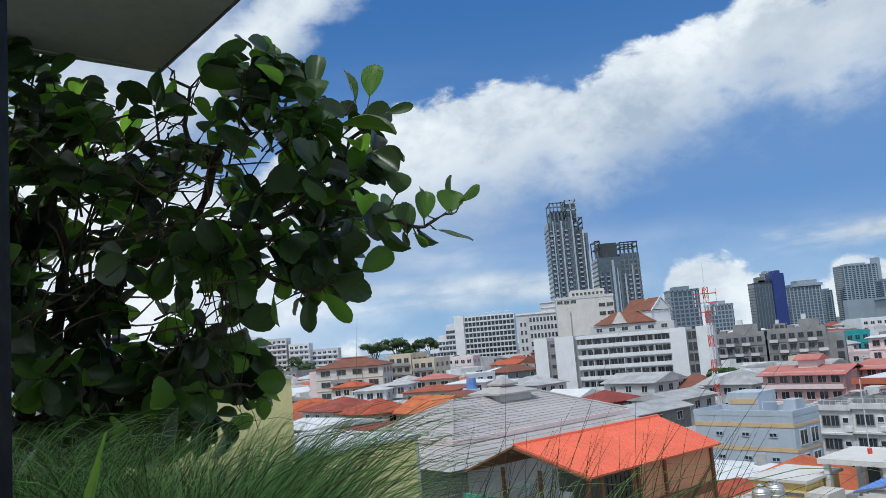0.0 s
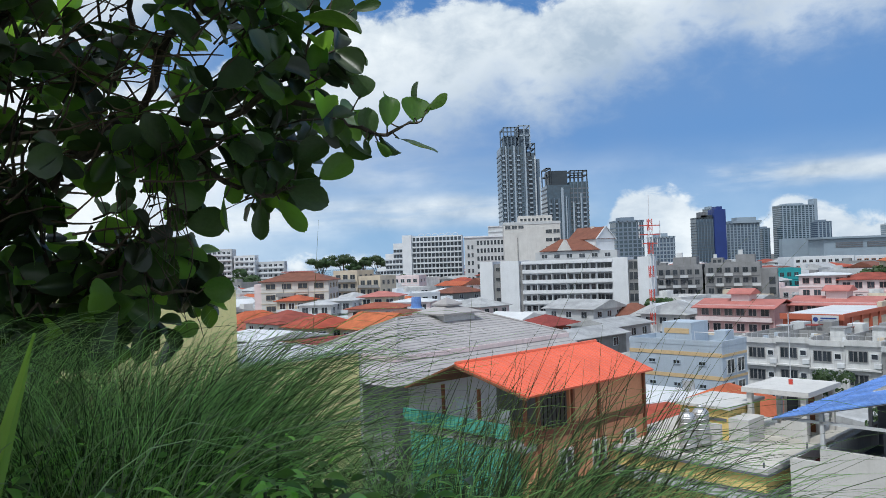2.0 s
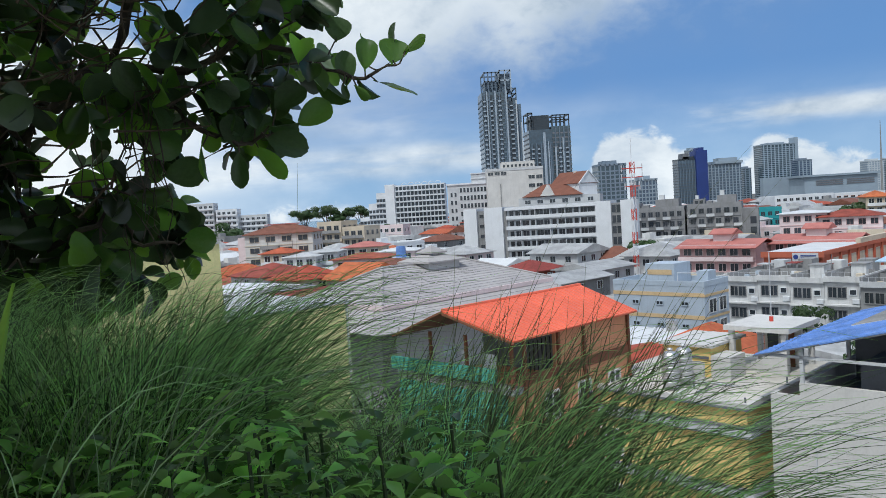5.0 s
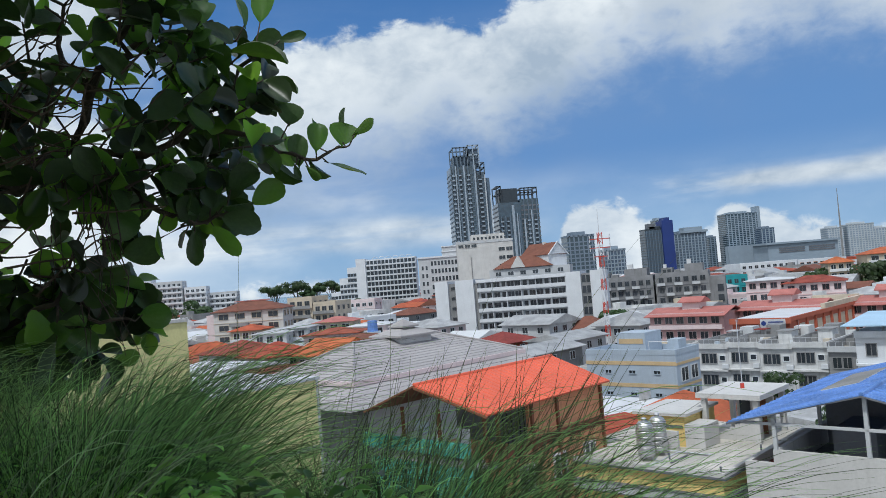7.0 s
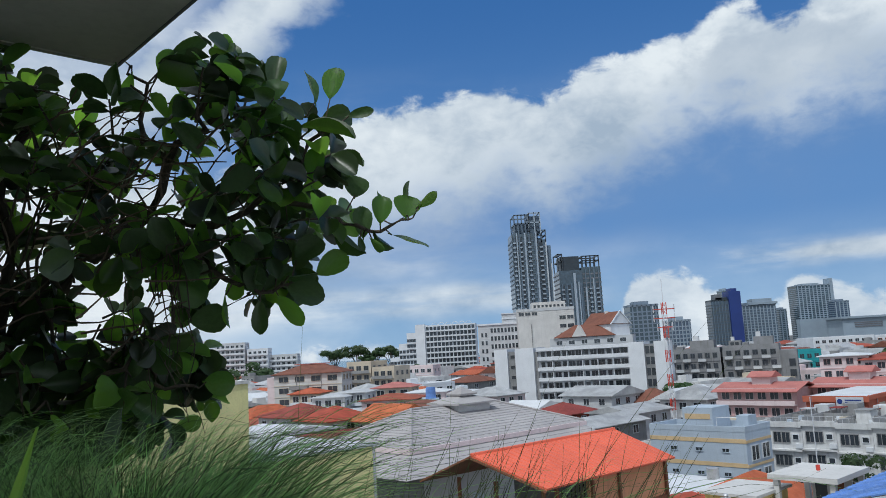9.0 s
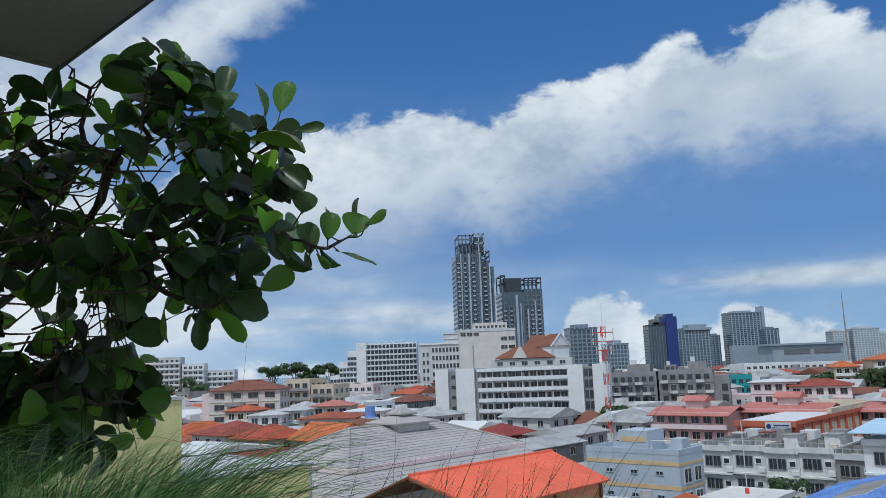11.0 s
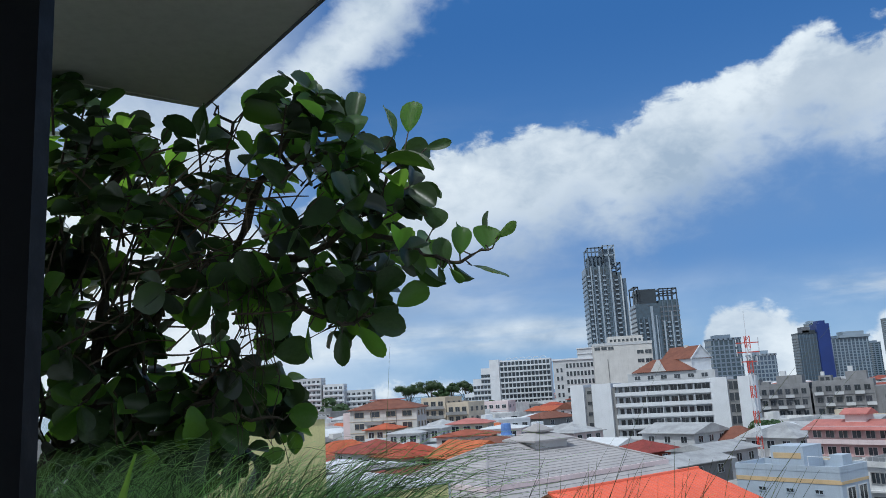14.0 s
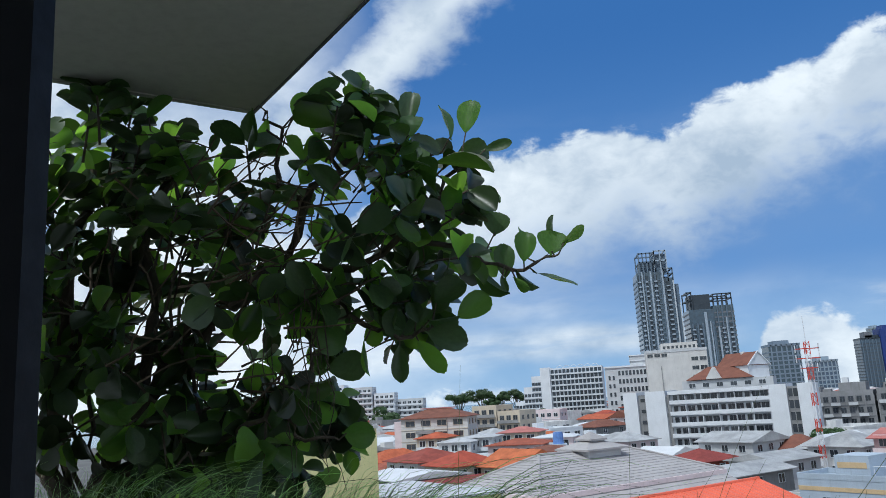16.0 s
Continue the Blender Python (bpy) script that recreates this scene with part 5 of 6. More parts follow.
for u, v in ((60.5, 40.2), (60.5, 39.0), (62, 35)):
    p = GU * u + GV * v
    tk = thing("water_tank", "small steel water tank on a white sheet roof", "water tank", pose(p.x, p.y, 9.6), "rooftop water tanks")
    bm = bmesh.new()
    tube(bm, [(0, 0, 0), (0, 0, 0.5), (0, 0, 1.2), (0, 0, 1.35)], 0.55, 0.5, 14)
    part("drum", bm, M["steel"], tk)
p = GU * 102 + GV * 116.5
bt = thing("water_tank", "blue plastic water tank on a pale tower", "water tank", pose(p.x, p.y, 0), "rooftop water tanks")
piece("tower_base", bt, M["lightblue"], (-1.6, 1.6, -1.6, 1.6, 0, 13))
bm = bmesh.new()
tube(bm, [(0, 0, 13), (0, 0, 13.3), (0, 0, 14.8), (0, 0, 15.2)], 1.1, 0.9, 14)
part("drum", bm, M["bluemetal"], bt)

# ---- the town between: many small houses on the grid ----
TOWN = random.Random(5)
WALLS = ("white", "oldwhite", "cream", "beige", "palepink", "palegrey", "grey", "oldwhite", "white")
ROOFS = ("redroof", "orangetile", "tin", "whitetin", "tin", "brownroof", "tin", "redroof", "tin", "whitetin")
WORDS = {"white": "white", "oldwhite": "weathered white", "cream": "cream", "beige": "beige", "palepink": "pale pink", "palegrey": "pale grey", "grey": "grey",
         "redroof": "red tiled", "brownroof": "brown tiled", "orangetile": "orange tiled", "tin": "grey sheet metal", "whitetin": "white sheet metal", "pinkroof": "salmon tiled"}
c = GU * 78 + GV * 30
TAKEN.append((c.x, c.y, 24))
made = 0
for i in range(14000):
    d = 95 + 560 * TOWN.random() ** 1.15
    az = radians(TOWN.uniform(-20, 42))
    x, y = d * math.sin(az), d * math.cos(az)
    k = 1 + d / 500
    w, dep = TOWN.uniform(6, 11) * k, TOWN.uniform(6, 11) * k
    r = 0.5 * math.hypot(w, dep)
    if made >= 430 or any((x - a) ** 2 + (y - b) ** 2 < (r * 0.75 + c * 0.93) ** 2 for a, b, c in TAKEN):
        continue
    if x < 0.0 and y > 600:
        continue
    top = min(15.0, 5.8 + d * 0.026)
    h = TOWN.uniform(top * 0.72, top)
    c = Vector((x, y, 0))
    u, v = c.dot(GU), c.dot(GV)
    wall, roof = TOWN.choice(WALLS), TOWN.choice(ROOFS)
    n = 2 if d > 260 else 3
    if TOWN.random() < 0.62:
        house("%s town house with a %s roof" % (WORDS[wall], WORDS[roof]), u, u + dep, v, v + w, h, wall, roof, TOWN.uniform(1.2, 2.6), n, TOWN.random() < 0.4, 1 if d > 300 else 2, sides=d < 320)
    else:
        t, W, D = lot("flat_roofed_house", "%s flat-roofed town house with a parapet" % WORDS[wall], u, u + dep, v, v + w, category="house")
        piece("wall", t, M[wall], (0, W, 0, D, 0, h))
        parapet(t, M[wall], 0, W, 0, D, h, 0.7)
        windows(t, "f", -0.02, 0.4, W - 0.4, n + 1, (h - 2.0, h - 4.9), W / (n + 1) * 0.5, 1.3, M["white"], 1)
        if d < 320:
            windows(t, "r", W + 0.02, 0.4, D - 0.4, n, (h - 2.0, h - 4.9), D / n * 0.5, 1.3, M["white"], 1)
        piece("roof_room", t, M[wall], (W * 0.2, W * 0.2 + 2.4, 2, 5, h, h + 2.2))
    made += 1


# ---- trees of the town ----
def crown_mesh(seed, r, h, leaves, size):
    rng = random.Random(seed)
    verts, faces = [], []
    lobes = [(Vector((rng.uniform(-0.6, 0.6) * r, rng.uniform(-0.6, 0.6) * r, h * rng.uniform(0.55, 0.9))), r * rng.uniform(0.35, 0.55)) for _ in range(9)]
    for _ in range(leaves):
        c, q = rng.choice(lobes)
        n = Vector((rng.gauss(0, 1), rng.gauss(0, 1), rng.gauss(0, 1) + 0.25)).normalized()
        p = c + Vector((n.x, n.y, n.z * 0.62)) * q * rng.uniform(0.72, 1.05)
        a = n.orthogonal().normalized() * size * rng.uniform(0.6, 1.3)
        b = n.cross(a) * rng.uniform(0.6, 1.0)
        tip = n * size * rng.uniform(-0.4, 0.4)
        i = len(verts)
        verts += [p - a, p - b * 0.6 + tip, p + a, p + b * 0.6 - tip]
        faces.append((i, i + 1, i + 2, i + 3))
    me = bpy.data.meshes.new("crown")
    me.from_pydata([tuple(v) for v in verts], [], faces)
    me.materials.append(M["crown"])
    return me


def town_tree(x, y, r, h, seed, label, leaves=1500, size=0.5, z=0.0):
    t = thing("tree", label, "tree", pose(x, y, z, 0, 0, seed * 40), "town trees")
    bm = bmesh.new()
    tube(bm, [(0, 0, 0), (0.1 * r, 0, h * 0.3), (0, 0.05 * r, h * 0.6)], 0.05 * h * 0.6, 0.02 * h, 7)
    rng = random.Random(seed)
    for k in range(6):
        a = k * 1.05 + rng.random()
        tube(bm, [(0.05 * r, 0, h * 0.32), (0.35 * r * math.cos(a), 0.35 * r * math.sin(a), h * 0.52), (0.6 * r * math.cos(a), 0.6 * r * math.sin(a), h * 0.7)], 0.014 * h, 0.005 * h, 5)
    part("trunk", bm, M["bark"], t)
    ob = new("crown", crown_mesh(seed, r, h, leaves, size))
    ob.parent = t
    return t


def umbrella_tree(x, y, r, h, seed, label):
    """A spreading tree: forked bare limbs under flat plates of leaves."""
    rng = random.Random(seed)
    t = thing("tree", label, "tree", pose(x, y, 0), "shore trees")
    bm = bmesh.new()
    tube(bm, [(0, 0, 0), (0.2, 0, h * 0.3), (0, 0, h * 0.55)], 0.55, 0.4, 7)
    verts, faces = [], []
    for k in range(9):
        a = k * 0.7 + rng.uniform(-0.3, 0.3)
        q = r * (0.25 + 0.65 * (k % 3) / 2)
        c = Vector((q * math.cos(a), q * math.sin(a), h * rng.uniform(0.78, 0.93) - 0.05 * q))
        tube(bm, [(0, 0, h * 0.5), c * 0.55 + Vector((0, 0, h * 0.28)), c - Vector((0, 0, 0.4))], 0.3, 0.1, 5)
        pr = r * rng.uniform(0.36, 0.52)
        for _ in range(420):
            n = Vector((rng.gauss(0, 1), rng.gauss(0, 1), rng.gauss(0, 1))).normalized()
            p = c + Vector((n.x * pr, n.y * pr, n.z * pr * 0.6)) * rng.uniform(0.4, 1.08)
            u = n.orthogonal().normalized() * rng.uniform(0.25, 0.55)
            w = n.cross(u) * rng.uniform(0.6, 1.0)
            i = len(verts)
            verts += [p - u, p - w, p + u, p + w]
            faces.append((i, i + 1, i + 2, i + 3))
    part("trunk", bm, M["bark"], t)
    me = bpy.data.meshes.new("crown")
    me.from_pydata([tuple(v) for v in verts], [], faces)
    me.materials.append(M["crown"])
    new("crown", me).parent = t


for k, (x, h, r) in enumerate(((-48, 28.5, 8), (-34.5, 30, 7.5), (-22.5, 28, 6), (-13.5, 28.5, 7), (-28, 25, 5))):
    umbrella_tree(x, 480 + 4 * (k % 2), r, h, k, "broad flat-crowned tree on the shore skyline")
town_tree(-76, 400, 10, 22, 8, "rounded dark green tree near the shore", 1400, 0.9)
town_tree(-100, 420, 13, 20, 9, "rounded dark green tree near the shore", 1400, 0.9)
town_tree(3, 385, 7, 17, 10, "dense green tree beside the stepped hotel", 1400, 0.8)
for k, (x, y, r, h) in enumerate(((152, 210, 8, 17.5), (162, 214, 9, 17), (66, 190, 5, 11), (64, 170, 4, 10), (57.5, 84, 3.6, 6.8), (54.0, 87, 3.0, 6.2), (37, 53, 1.6, 11.5), (44, 66, 3, 8), (135, 178, 7, 13), (160, 250, 9, 16), (110, 250, 5, 14), (32.5, 52, 2.0, 9.5), (46.8, 82.6, 2.4, 9.3), (44.5, 84.0, 1.8, 8.2))):
    town_tree(x, y, r, h, 20 + k, "green tree between the town houses", 1300, 0.1 * r)

# ---- our own building: soffit, window, walls, planter ----
SOFFIT, FLOOR, SOIL = 22.9, 20.5, 21.3
cor = Vector((-0.67, 2.75, 0))


def slab(name, material, du0, du1, dv0, dv1, z0, z1, label, category):
    """A block of our own building, by distances along the grid from the overhang's corner."""
    bm = bmesh.new()
    pts = [cor + GU * a + GV * b for a, b in ((du0, dv0), (du1, dv0), (du1, dv1), (du0, dv1))]
    lo = [bm.verts.new((p.x, p.y, z0)) for p in pts]
    hi = [bm.verts.new((p.x, p.y, z1)) for p in pts]
    bm.faces.new(lo[::-1]), bm.faces.new(hi)
    for k in range(4):
        bm.faces.new((lo[k], lo[(k + 1) % 4], hi[(k + 1) % 4], hi[k]))
    return tagged(part(name, bm, material, None), label, category, "", "structure")


slab("ceiling", M["soffit"], -6, -0.004, -4.2, -0.012, SOFFIT, SOFFIT + 0.3, "plain grey painted underside of the roof overhang", "roof overhang")
slab("trim_1", M["darkgrey"], -0.004, 0.004, -4.2, 0.008, SOFFIT - 0.004, SOFFIT + 0.32, "dark metal drip edge of the overhang", "trim")
slab("trim_2", M["soffit"], -6, -0.012, -0.012, 0.008, SOFFIT - 0.004, SOFFIT + 0.32, "painted drip edge of the overhang", "trim")
# unseen block, added to keep sun and rear sky off the tree
slab("wall_upper", M["white"], -6, -1.5, -4.2, -1.0, SOFFIT + 0.32, SOFFIT + 3, "unseen white block added above the overhang to shade the terrace", "wall")
# unseen wall: blocks the rear sky, white so it brightens the plants
slab("wall_back", M["white"], -4.2, -4.0, -6.8, 0, FLOOR, SOFFIT, "unseen white wall added behind the terrace to bounce light", "wall")
slab("floor", M["roofdeck"], -5.8, 1.0, -6.8, 0.7, FLOOR - 0.3, FLOOR, "grey terrace floor", "floor")
slab("wall_below", M["white"], -5.8, 0.95, -6.8, 0.65, 0, FLOOR - 0.3, "plain white wall of the storeys below", "wall")

# the dark sliding window at the camera's side
win = thing("window_1", "open dark framed sliding glass window leaf", "window", pose(-0.137, 1.0, FLOOR, 0, 0, 0), kind="structure")
piece("window_frame", win, M["blackmetal"], (-0.03, 0.0, -0.018, 0.0, 0, 2.39), (-0.9, -0.03, -0.016, 0.0, 0, 0.08), (-0.9, -0.03, -0.016, 0.0, 2.31, 2.39))
piece("pane", win, M["glass"], (-0.9, -0.03, -0.010, -0.004, 0.08, 2.31))

# planter box, set askew along the terrace edge
PL, PW0, PW1, DEEP = 2.6, -0.35, 0.72, SOIL - FLOOR
pl = thing("planter", "long built-in planter bed with dark soil", "planter", pose(-1.55, 2.55, FLOOR, 0, 0, -35))
piece("front_wall", pl, M["grey"], (0, PL, PW0, PW0 + 0.08, 0, DEEP + 0.03))
piece("back_wall", pl, M["grey"], (0, PL, PW1 - 0.08, PW1, 0, DEEP + 0.03))
piece("side_wall", pl, M["grey"], (-0.08, 0, PW0, PW1, 0, DEEP + 0.03), (PL, PL + 0.08, PW0, PW1, 0, DEEP + 0.03))
bm = bmesh.new()
gx, gy = 40, 22
grid = [[bm.verts.new((PL * i / gx, PW0 + 0.08 + (PW1 - PW0 - 0.16) * j / gy, DEEP + 0.02 * noise.noise(Vector((i * 0.4, j * 0.4, 0))))) for j in range(gy + 1)] for i in range(gx + 1)]
for i in range(gx):
    for j in range(gy):
        bm.faces.new((grid[i][j], grid[i + 1][j], grid[i + 1][j + 1], grid[i][j + 1]))
part("soil", bm, M["soil"], pl)


# ---- the round-leaved tree on the terrace ----
def leaf_shape(fold, droop, notch=0.0):
    """A thick obovate leaf, one long in +y and one wide in x, on a short stalk."""
    rows = ((0.0, 0.03), (0.07, 0.035), (0.14, 0.15), (0.27, 0.31), (0.44, 0.44), (0.62, 0.50), (0.79, 0.48), (0.92, 0.34), (1.0 - notch, 0.12))
    verts, faces = [], []
    for t, w in rows:
        z = -droop * t * t
        for s in (-1, -0.5, 0, 0.5, 1):
            yy = t + (0.02 if abs(s) == 0.5 and t > 0.9 else 0)
            verts.append((s * w, yy, z + fold * abs(s) * w + 0.015 * math.sin(9 * t + 2 * s)))
    for r in range(len(rows) - 1):
        for c in range(4):
            i = r * 5 + c
            faces.append((i, i + 1, i + 6, i + 5))
    return verts, faces


SHAPES = [leaf_shape(0.25, 0.10), leaf_shape(0.45, 0.22, 0.03), leaf_shape(0.12, -0.06), leaf_shape(0.6, 0.05)]
LEAF = []
for v, f in SHAPES:
    me = bpy.data.meshes.new("leaf")
    me.from_pydata(v, [], f)
    me.materials.append(M["leaf"])
    me.shade_smooth()
    LEAF.append(me)

TR = random.Random(11)
tree = thing("terrace_tree", "dense evergreen tree with thick round dark green leaves", "tree", pose(-1.0, 2.75, SOIL))
BASE = tree.matrix_basis.inverted()


def leaf_matrix(p, along, facing, length, width):
    y = Vector(along).normalized()
    z = Vector(facing)
    z = (z - y * z.dot(y)).normalized()
    x = y.cross(z)
    m = Matrix((x, y, z)).transposed().to_4x4()
    return Matrix.Translation(p) @ m @ Matrix.Diagonal((width, length, length, 1))


def spray(name_depth, leaves):
    """Leaves that stand clear of the crown: foot x and z, lean in degrees, length, width."""
    for k, (x, z, ang, length, width) in enumerate(leaves):
        a = radians(ang)
        y = name_depth + TR.uniform(-0.04, 0.04)
        along = Vector((math.cos(a), TR.uniform(-0.25, 0.25), math.sin(a)))
        narrow = width < length * 0.42
        facing = Vector((TR.uniform(-0.3, 0.3), -1, TR.uniform(-0.2, 0.5)))
        if narrow:
            side = along.cross(Vector((0, 1, 0))).normalized()
            facing = facing * 0.35 + side * TR.choice((-1, 1))
            width = max(width, 0.05)
        length = length * 1.05 + 0.012
        foot = Vector((x, y, z))
        near = min(NODES, key=lambda q: (q - foot).length)
        bm = bmesh.new()
        sag = near.lerp(foot, 0.55) + Vector((0.0, 0.0, -0.012 if z > near.z else 0.012))
        tube(bm, [BASE @ near, BASE @ sag, BASE @ (foot + along * 0.012)], 0.003, 0.0018, 5)
        part("leaf_twig", bm, M["bark"], tree)
        shared("leaf", LEAF[k % 3], tree, BASE @ leaf_matrix(foot, along, facing, length, width * 1.08))


# limbs: from the forked trunk out to the leafy ends
NODES = []


def limb(r0, r1, *pts, name="limb", wobble=0.045):
    pts = [Vector(p) for p in pts]
    fine = []
    for a, b in zip(pts, pts[1:]):
        for k in range(4):
            fine.append(a.lerp(b, k / 4) + Vector((TR.uniform(-1, 1), TR.uniform(-1, 1), TR.uniform(-1, 1))) * wobble * (0 if k == 0 else 1))
    fine.append(pts[-1])
    if r1 < 0.02:
        NODES.extend(fine)
    bm = bmesh.new()
    tube(bm, [BASE @ p for p in fine], r0 * 0.72, r1 * 0.72, 7)
    part(name, bm, M["bark"], tree)


limb(0.055, 0.046, (-1.13, 2.72, SOIL - 0.03), (-1.16, 2.7, 21.5), (-1.17, 2.7, 21.72), name="trunk", wobble=0.01)
limb(0.042, 0.03, (-1.17, 2.7, 21.72), (-1.09, 2.68, 21.86), (-0.98, 2.66, 22.0), (-0.87, 2.66, 22.22), wobble=0.012)
limb(0.03, 0.014, (-1.1, 2.68, 21.84), (-1.0, 2.64, 21.87), (-0.9, 2.62, 21.86), wobble=0.008)
limb(0.042, 0.018, (-1.17, 2.7, 21.7), (-1.26, 2.72, 22.0), (-1.25, 2.75, 22.4), (-1.15, 2.7, 22.75))
limb(0.03, 0.014, (-0.98, 2.66, 22.0), (-0.98, 2.75, 22.3), (-0.92, 2.72, 22.7), (-0.86, 2.66, 22.8))
limb(0.03, 0.012, (-0.87, 2.66, 22.22), (-0.7, 2.65, 22.3), (-0.5, 2.66, 22.55), (-0.38, 2.66, 22.75))
limb(0.02, 0.008, (-0.7, 2.65, 22.3), (-0.42, 2.62, 22.38), (-0.2, 2.62, 22.45), (-0.06, 2.62, 22.62))
limb(0.012, 0.005, (-0.2, 2.62, 22.45), (-0.02, 2.6, 22.38), (0.08, 2.6, 22.33), (0.18, 2.6, 22.36), wobble=0.01)
limb(0.014, 0.005, (-0.42, 2.62, 22.38), (-0.35, 2.55, 22.24), (-0.22, 2.52, 22.17), (-0.12, 2.52, 22.19), wobble=0.012)
limb(0.016, 0.006, (-0.98, 2.66, 22.0), (-0.75, 2.6, 21.95), (-0.55, 2.56, 22.05), (-0.42, 2.56, 22.15))
limb(0.01, 0.005, (-0.55, 2.56, 22.05), (-0.5, 2.55, 21.95), (-0.4, 2.55, 21.94), wobble=0.012)
limb(0.02, 0.01, (-1.09, 2.68, 21.86), (-0.85, 2.6, 21.75), (-0.7, 2.55, 21.72))
limb(0.014, 0.006, (-0.5, 2.66, 22.55), (-0.58, 2.68, 22.7), (-0.6, 2.66, 22.86))
limb(0.014, 0.006, (-0.38, 2.66, 22.68), (-0.2, 2.66, 22.68), (-0.16, 2.64, 22.74))


for k in range(11):
    x = -1.32 + 0.052 * k
    limb(0.011, 0.005, (-1.17 + 0.012 * k, 2.7, 21.72 + 0.02 * (k % 4)), (x, 2.66 + 0.02 * (k % 3), 22.0), (x + TR.uniform(-0.09, 0.06), 2.64, 22.25), (x + TR.uniform(-0.12, 0.1), 2.66, 22.5), name="stem", wobble=0.016)
spray(2.60, [(0.17, 22.36, 81, 0.06, 0.074), (0.10, 22.34, 82, 0.07, 0.052), (0.20, 22.39, 39, 0.06, 0.015), (0.18, 22.41, 90, 0.05, 0.018), (0.09, 22.40, 76, 0.04, 0.009), (0.12, 22.32, -24, 0.10, 0.026),
             (0.05, 22.31, 90, 0.08, 0.052), (-0.03, 22.37, -59, 0.12, 0.018), (0.04, 22.32, -76, 0.04, 0.018), (0.07, 22.31, -45, 0.04, 0.011), (0.08, 22.33, -51, 0.06, 0.022)])
spray(2.52, [(-0.08, 22.21, 32, 0.09, 0.063), (-0.13, 22.25, 30, 0.08, 0.066), (-0.18, 22.22, 90, 0.06, 0.059), (-0.15, 22.18, -18, 0.09, 0.063), (-0.15, 22.21, -8, 0.07, 0.026), (-0.18, 22.17, -53, 0.10, 0.044),
             (-0.22, 22.16, -90, 0.08, 0.041), (-0.24, 22.16, -124, 0.04, 0.015), (-0.23, 22.16, 90, 0.07, 0.055), (-0.30, 22.18, -90, 0.08, 0.015), (-0.22, 22.17, 41, 0.09, 0.044), (-0.29, 22.23, -90, 0.06, 0.044)])
spray(2.63, [(-0.03, 22.72, 77, 0.09, 0.063), (-0.07, 22.67, 13, 0.09, 0.070), (0.01, 22.68, 8, 0.07, 0.030), (-0.07, 22.71, 101, 0.10, 0.011), (-0.19, 22.75, 79, 0.10, 0.055), (-0.23, 22.72, 90, 0.10, 0.033), (-0.17, 22.62, 84, 0.10, 0.063),
             (-0.13, 22.64, -4, 0.16, 0.022), (-0.08, 22.47, 84, 0.09, 0.055), (-0.17, 22.49, 83, 0.08, 0.041), (-0.05, 22.53, -34, 0.07, 0.052), (0.03, 22.43, 79, 0.05, 0.066), (0.01, 22.41, -45, 0.06, 0.059)])
spray(2.66, [(-0.33, 22.83, 76, 0.08, 0.059), (-0.35, 22.76, 90, 0.10, 0.055), (-0.37, 22.77, 114, 0.10, 0.044), (-0.32, 22.77, 60, 0.08, 0.070), (-0.45, 22.75, 76, 0.08, 0.059), (-0.49, 22.89, 17, 0.10, 0.044), (-0.60, 22.85, -101, 0.10, 0.048),
             (-0.52, 22.83, 56, 0.07, 0.052), (-0.42, 22.74, -36, 0.09, 0.052), (-0.33, 22.52, -41, 0.11, 0.033), (-0.37, 22.51, -117, 0.11, 0.059), (-0.17, 22.38, 90, 0.08, 0.066), (-0.31, 22.67, 0, 0.08, 0.059)])
spray(2.56, [(-0.46, 22.25, 0, 0.07, 0.041), (-0.45, 22.22, -36, 0.09, 0.074), (-0.43, 22.11, 6, 0.09, 0.074), (-0.35, 22.20, 68, 0.05, 0.022), (-0.39, 21.95, -8, 0.07, 0.063), (-0.58, 21.96, 74, 0.07, 0.059), (-0.90, 22.82, 50, 0.08, 0.048),
             (-0.83, 22.77, 0, 0.05, 0.026), (-0.73, 22.72, 63, 0.04, 0.033), (-0.67, 22.72, 90, 0.04, 0.033), (-0.61, 22.84, -90, 0.09, 0.048), (-0.98, 22.82, 84, 0.10, 0.052)])


def inside(x, z):
    lobes = ((-1.12, 22.42, 0.50, 0.50), (-0.72, 22.36, 0.42, 0.36), (-0.42, 22.55, 0.30, 0.27), (-0.20, 22.58, 0.21, 0.17), (-0.14, 22.45, 0.13, 0.10), (-0.22, 22.24, 0.11, 0.06), (0.0, 22.40, 0.07, 0.05), (-0.1, 22.63, 0.12, 0.09), (-0.36, 22.78, 0.16, 0.08), (-0.28, 22.36, 0.2, 0.12), (-0.70, 22.06, 0.26, 0.18), (-1.25, 22.10, 0.32, 0.2), (-1.3, 22.75, 0.3, 0.2), (-0.52, 21.98, 0.13, 0.13), (-0.8, 21.86, 0.22, 0.10), (-0.57, 21.93, 0.11, 0.15))
    hole = ((x + 0.76) / 0.11) ** 2 + ((z - 22.85) / 0.10) ** 2 < 1
    return not hole and any(((x - a) / c) ** 2 + ((z - b) / d) ** 2 < 1 for a, b, c, d in lobes)


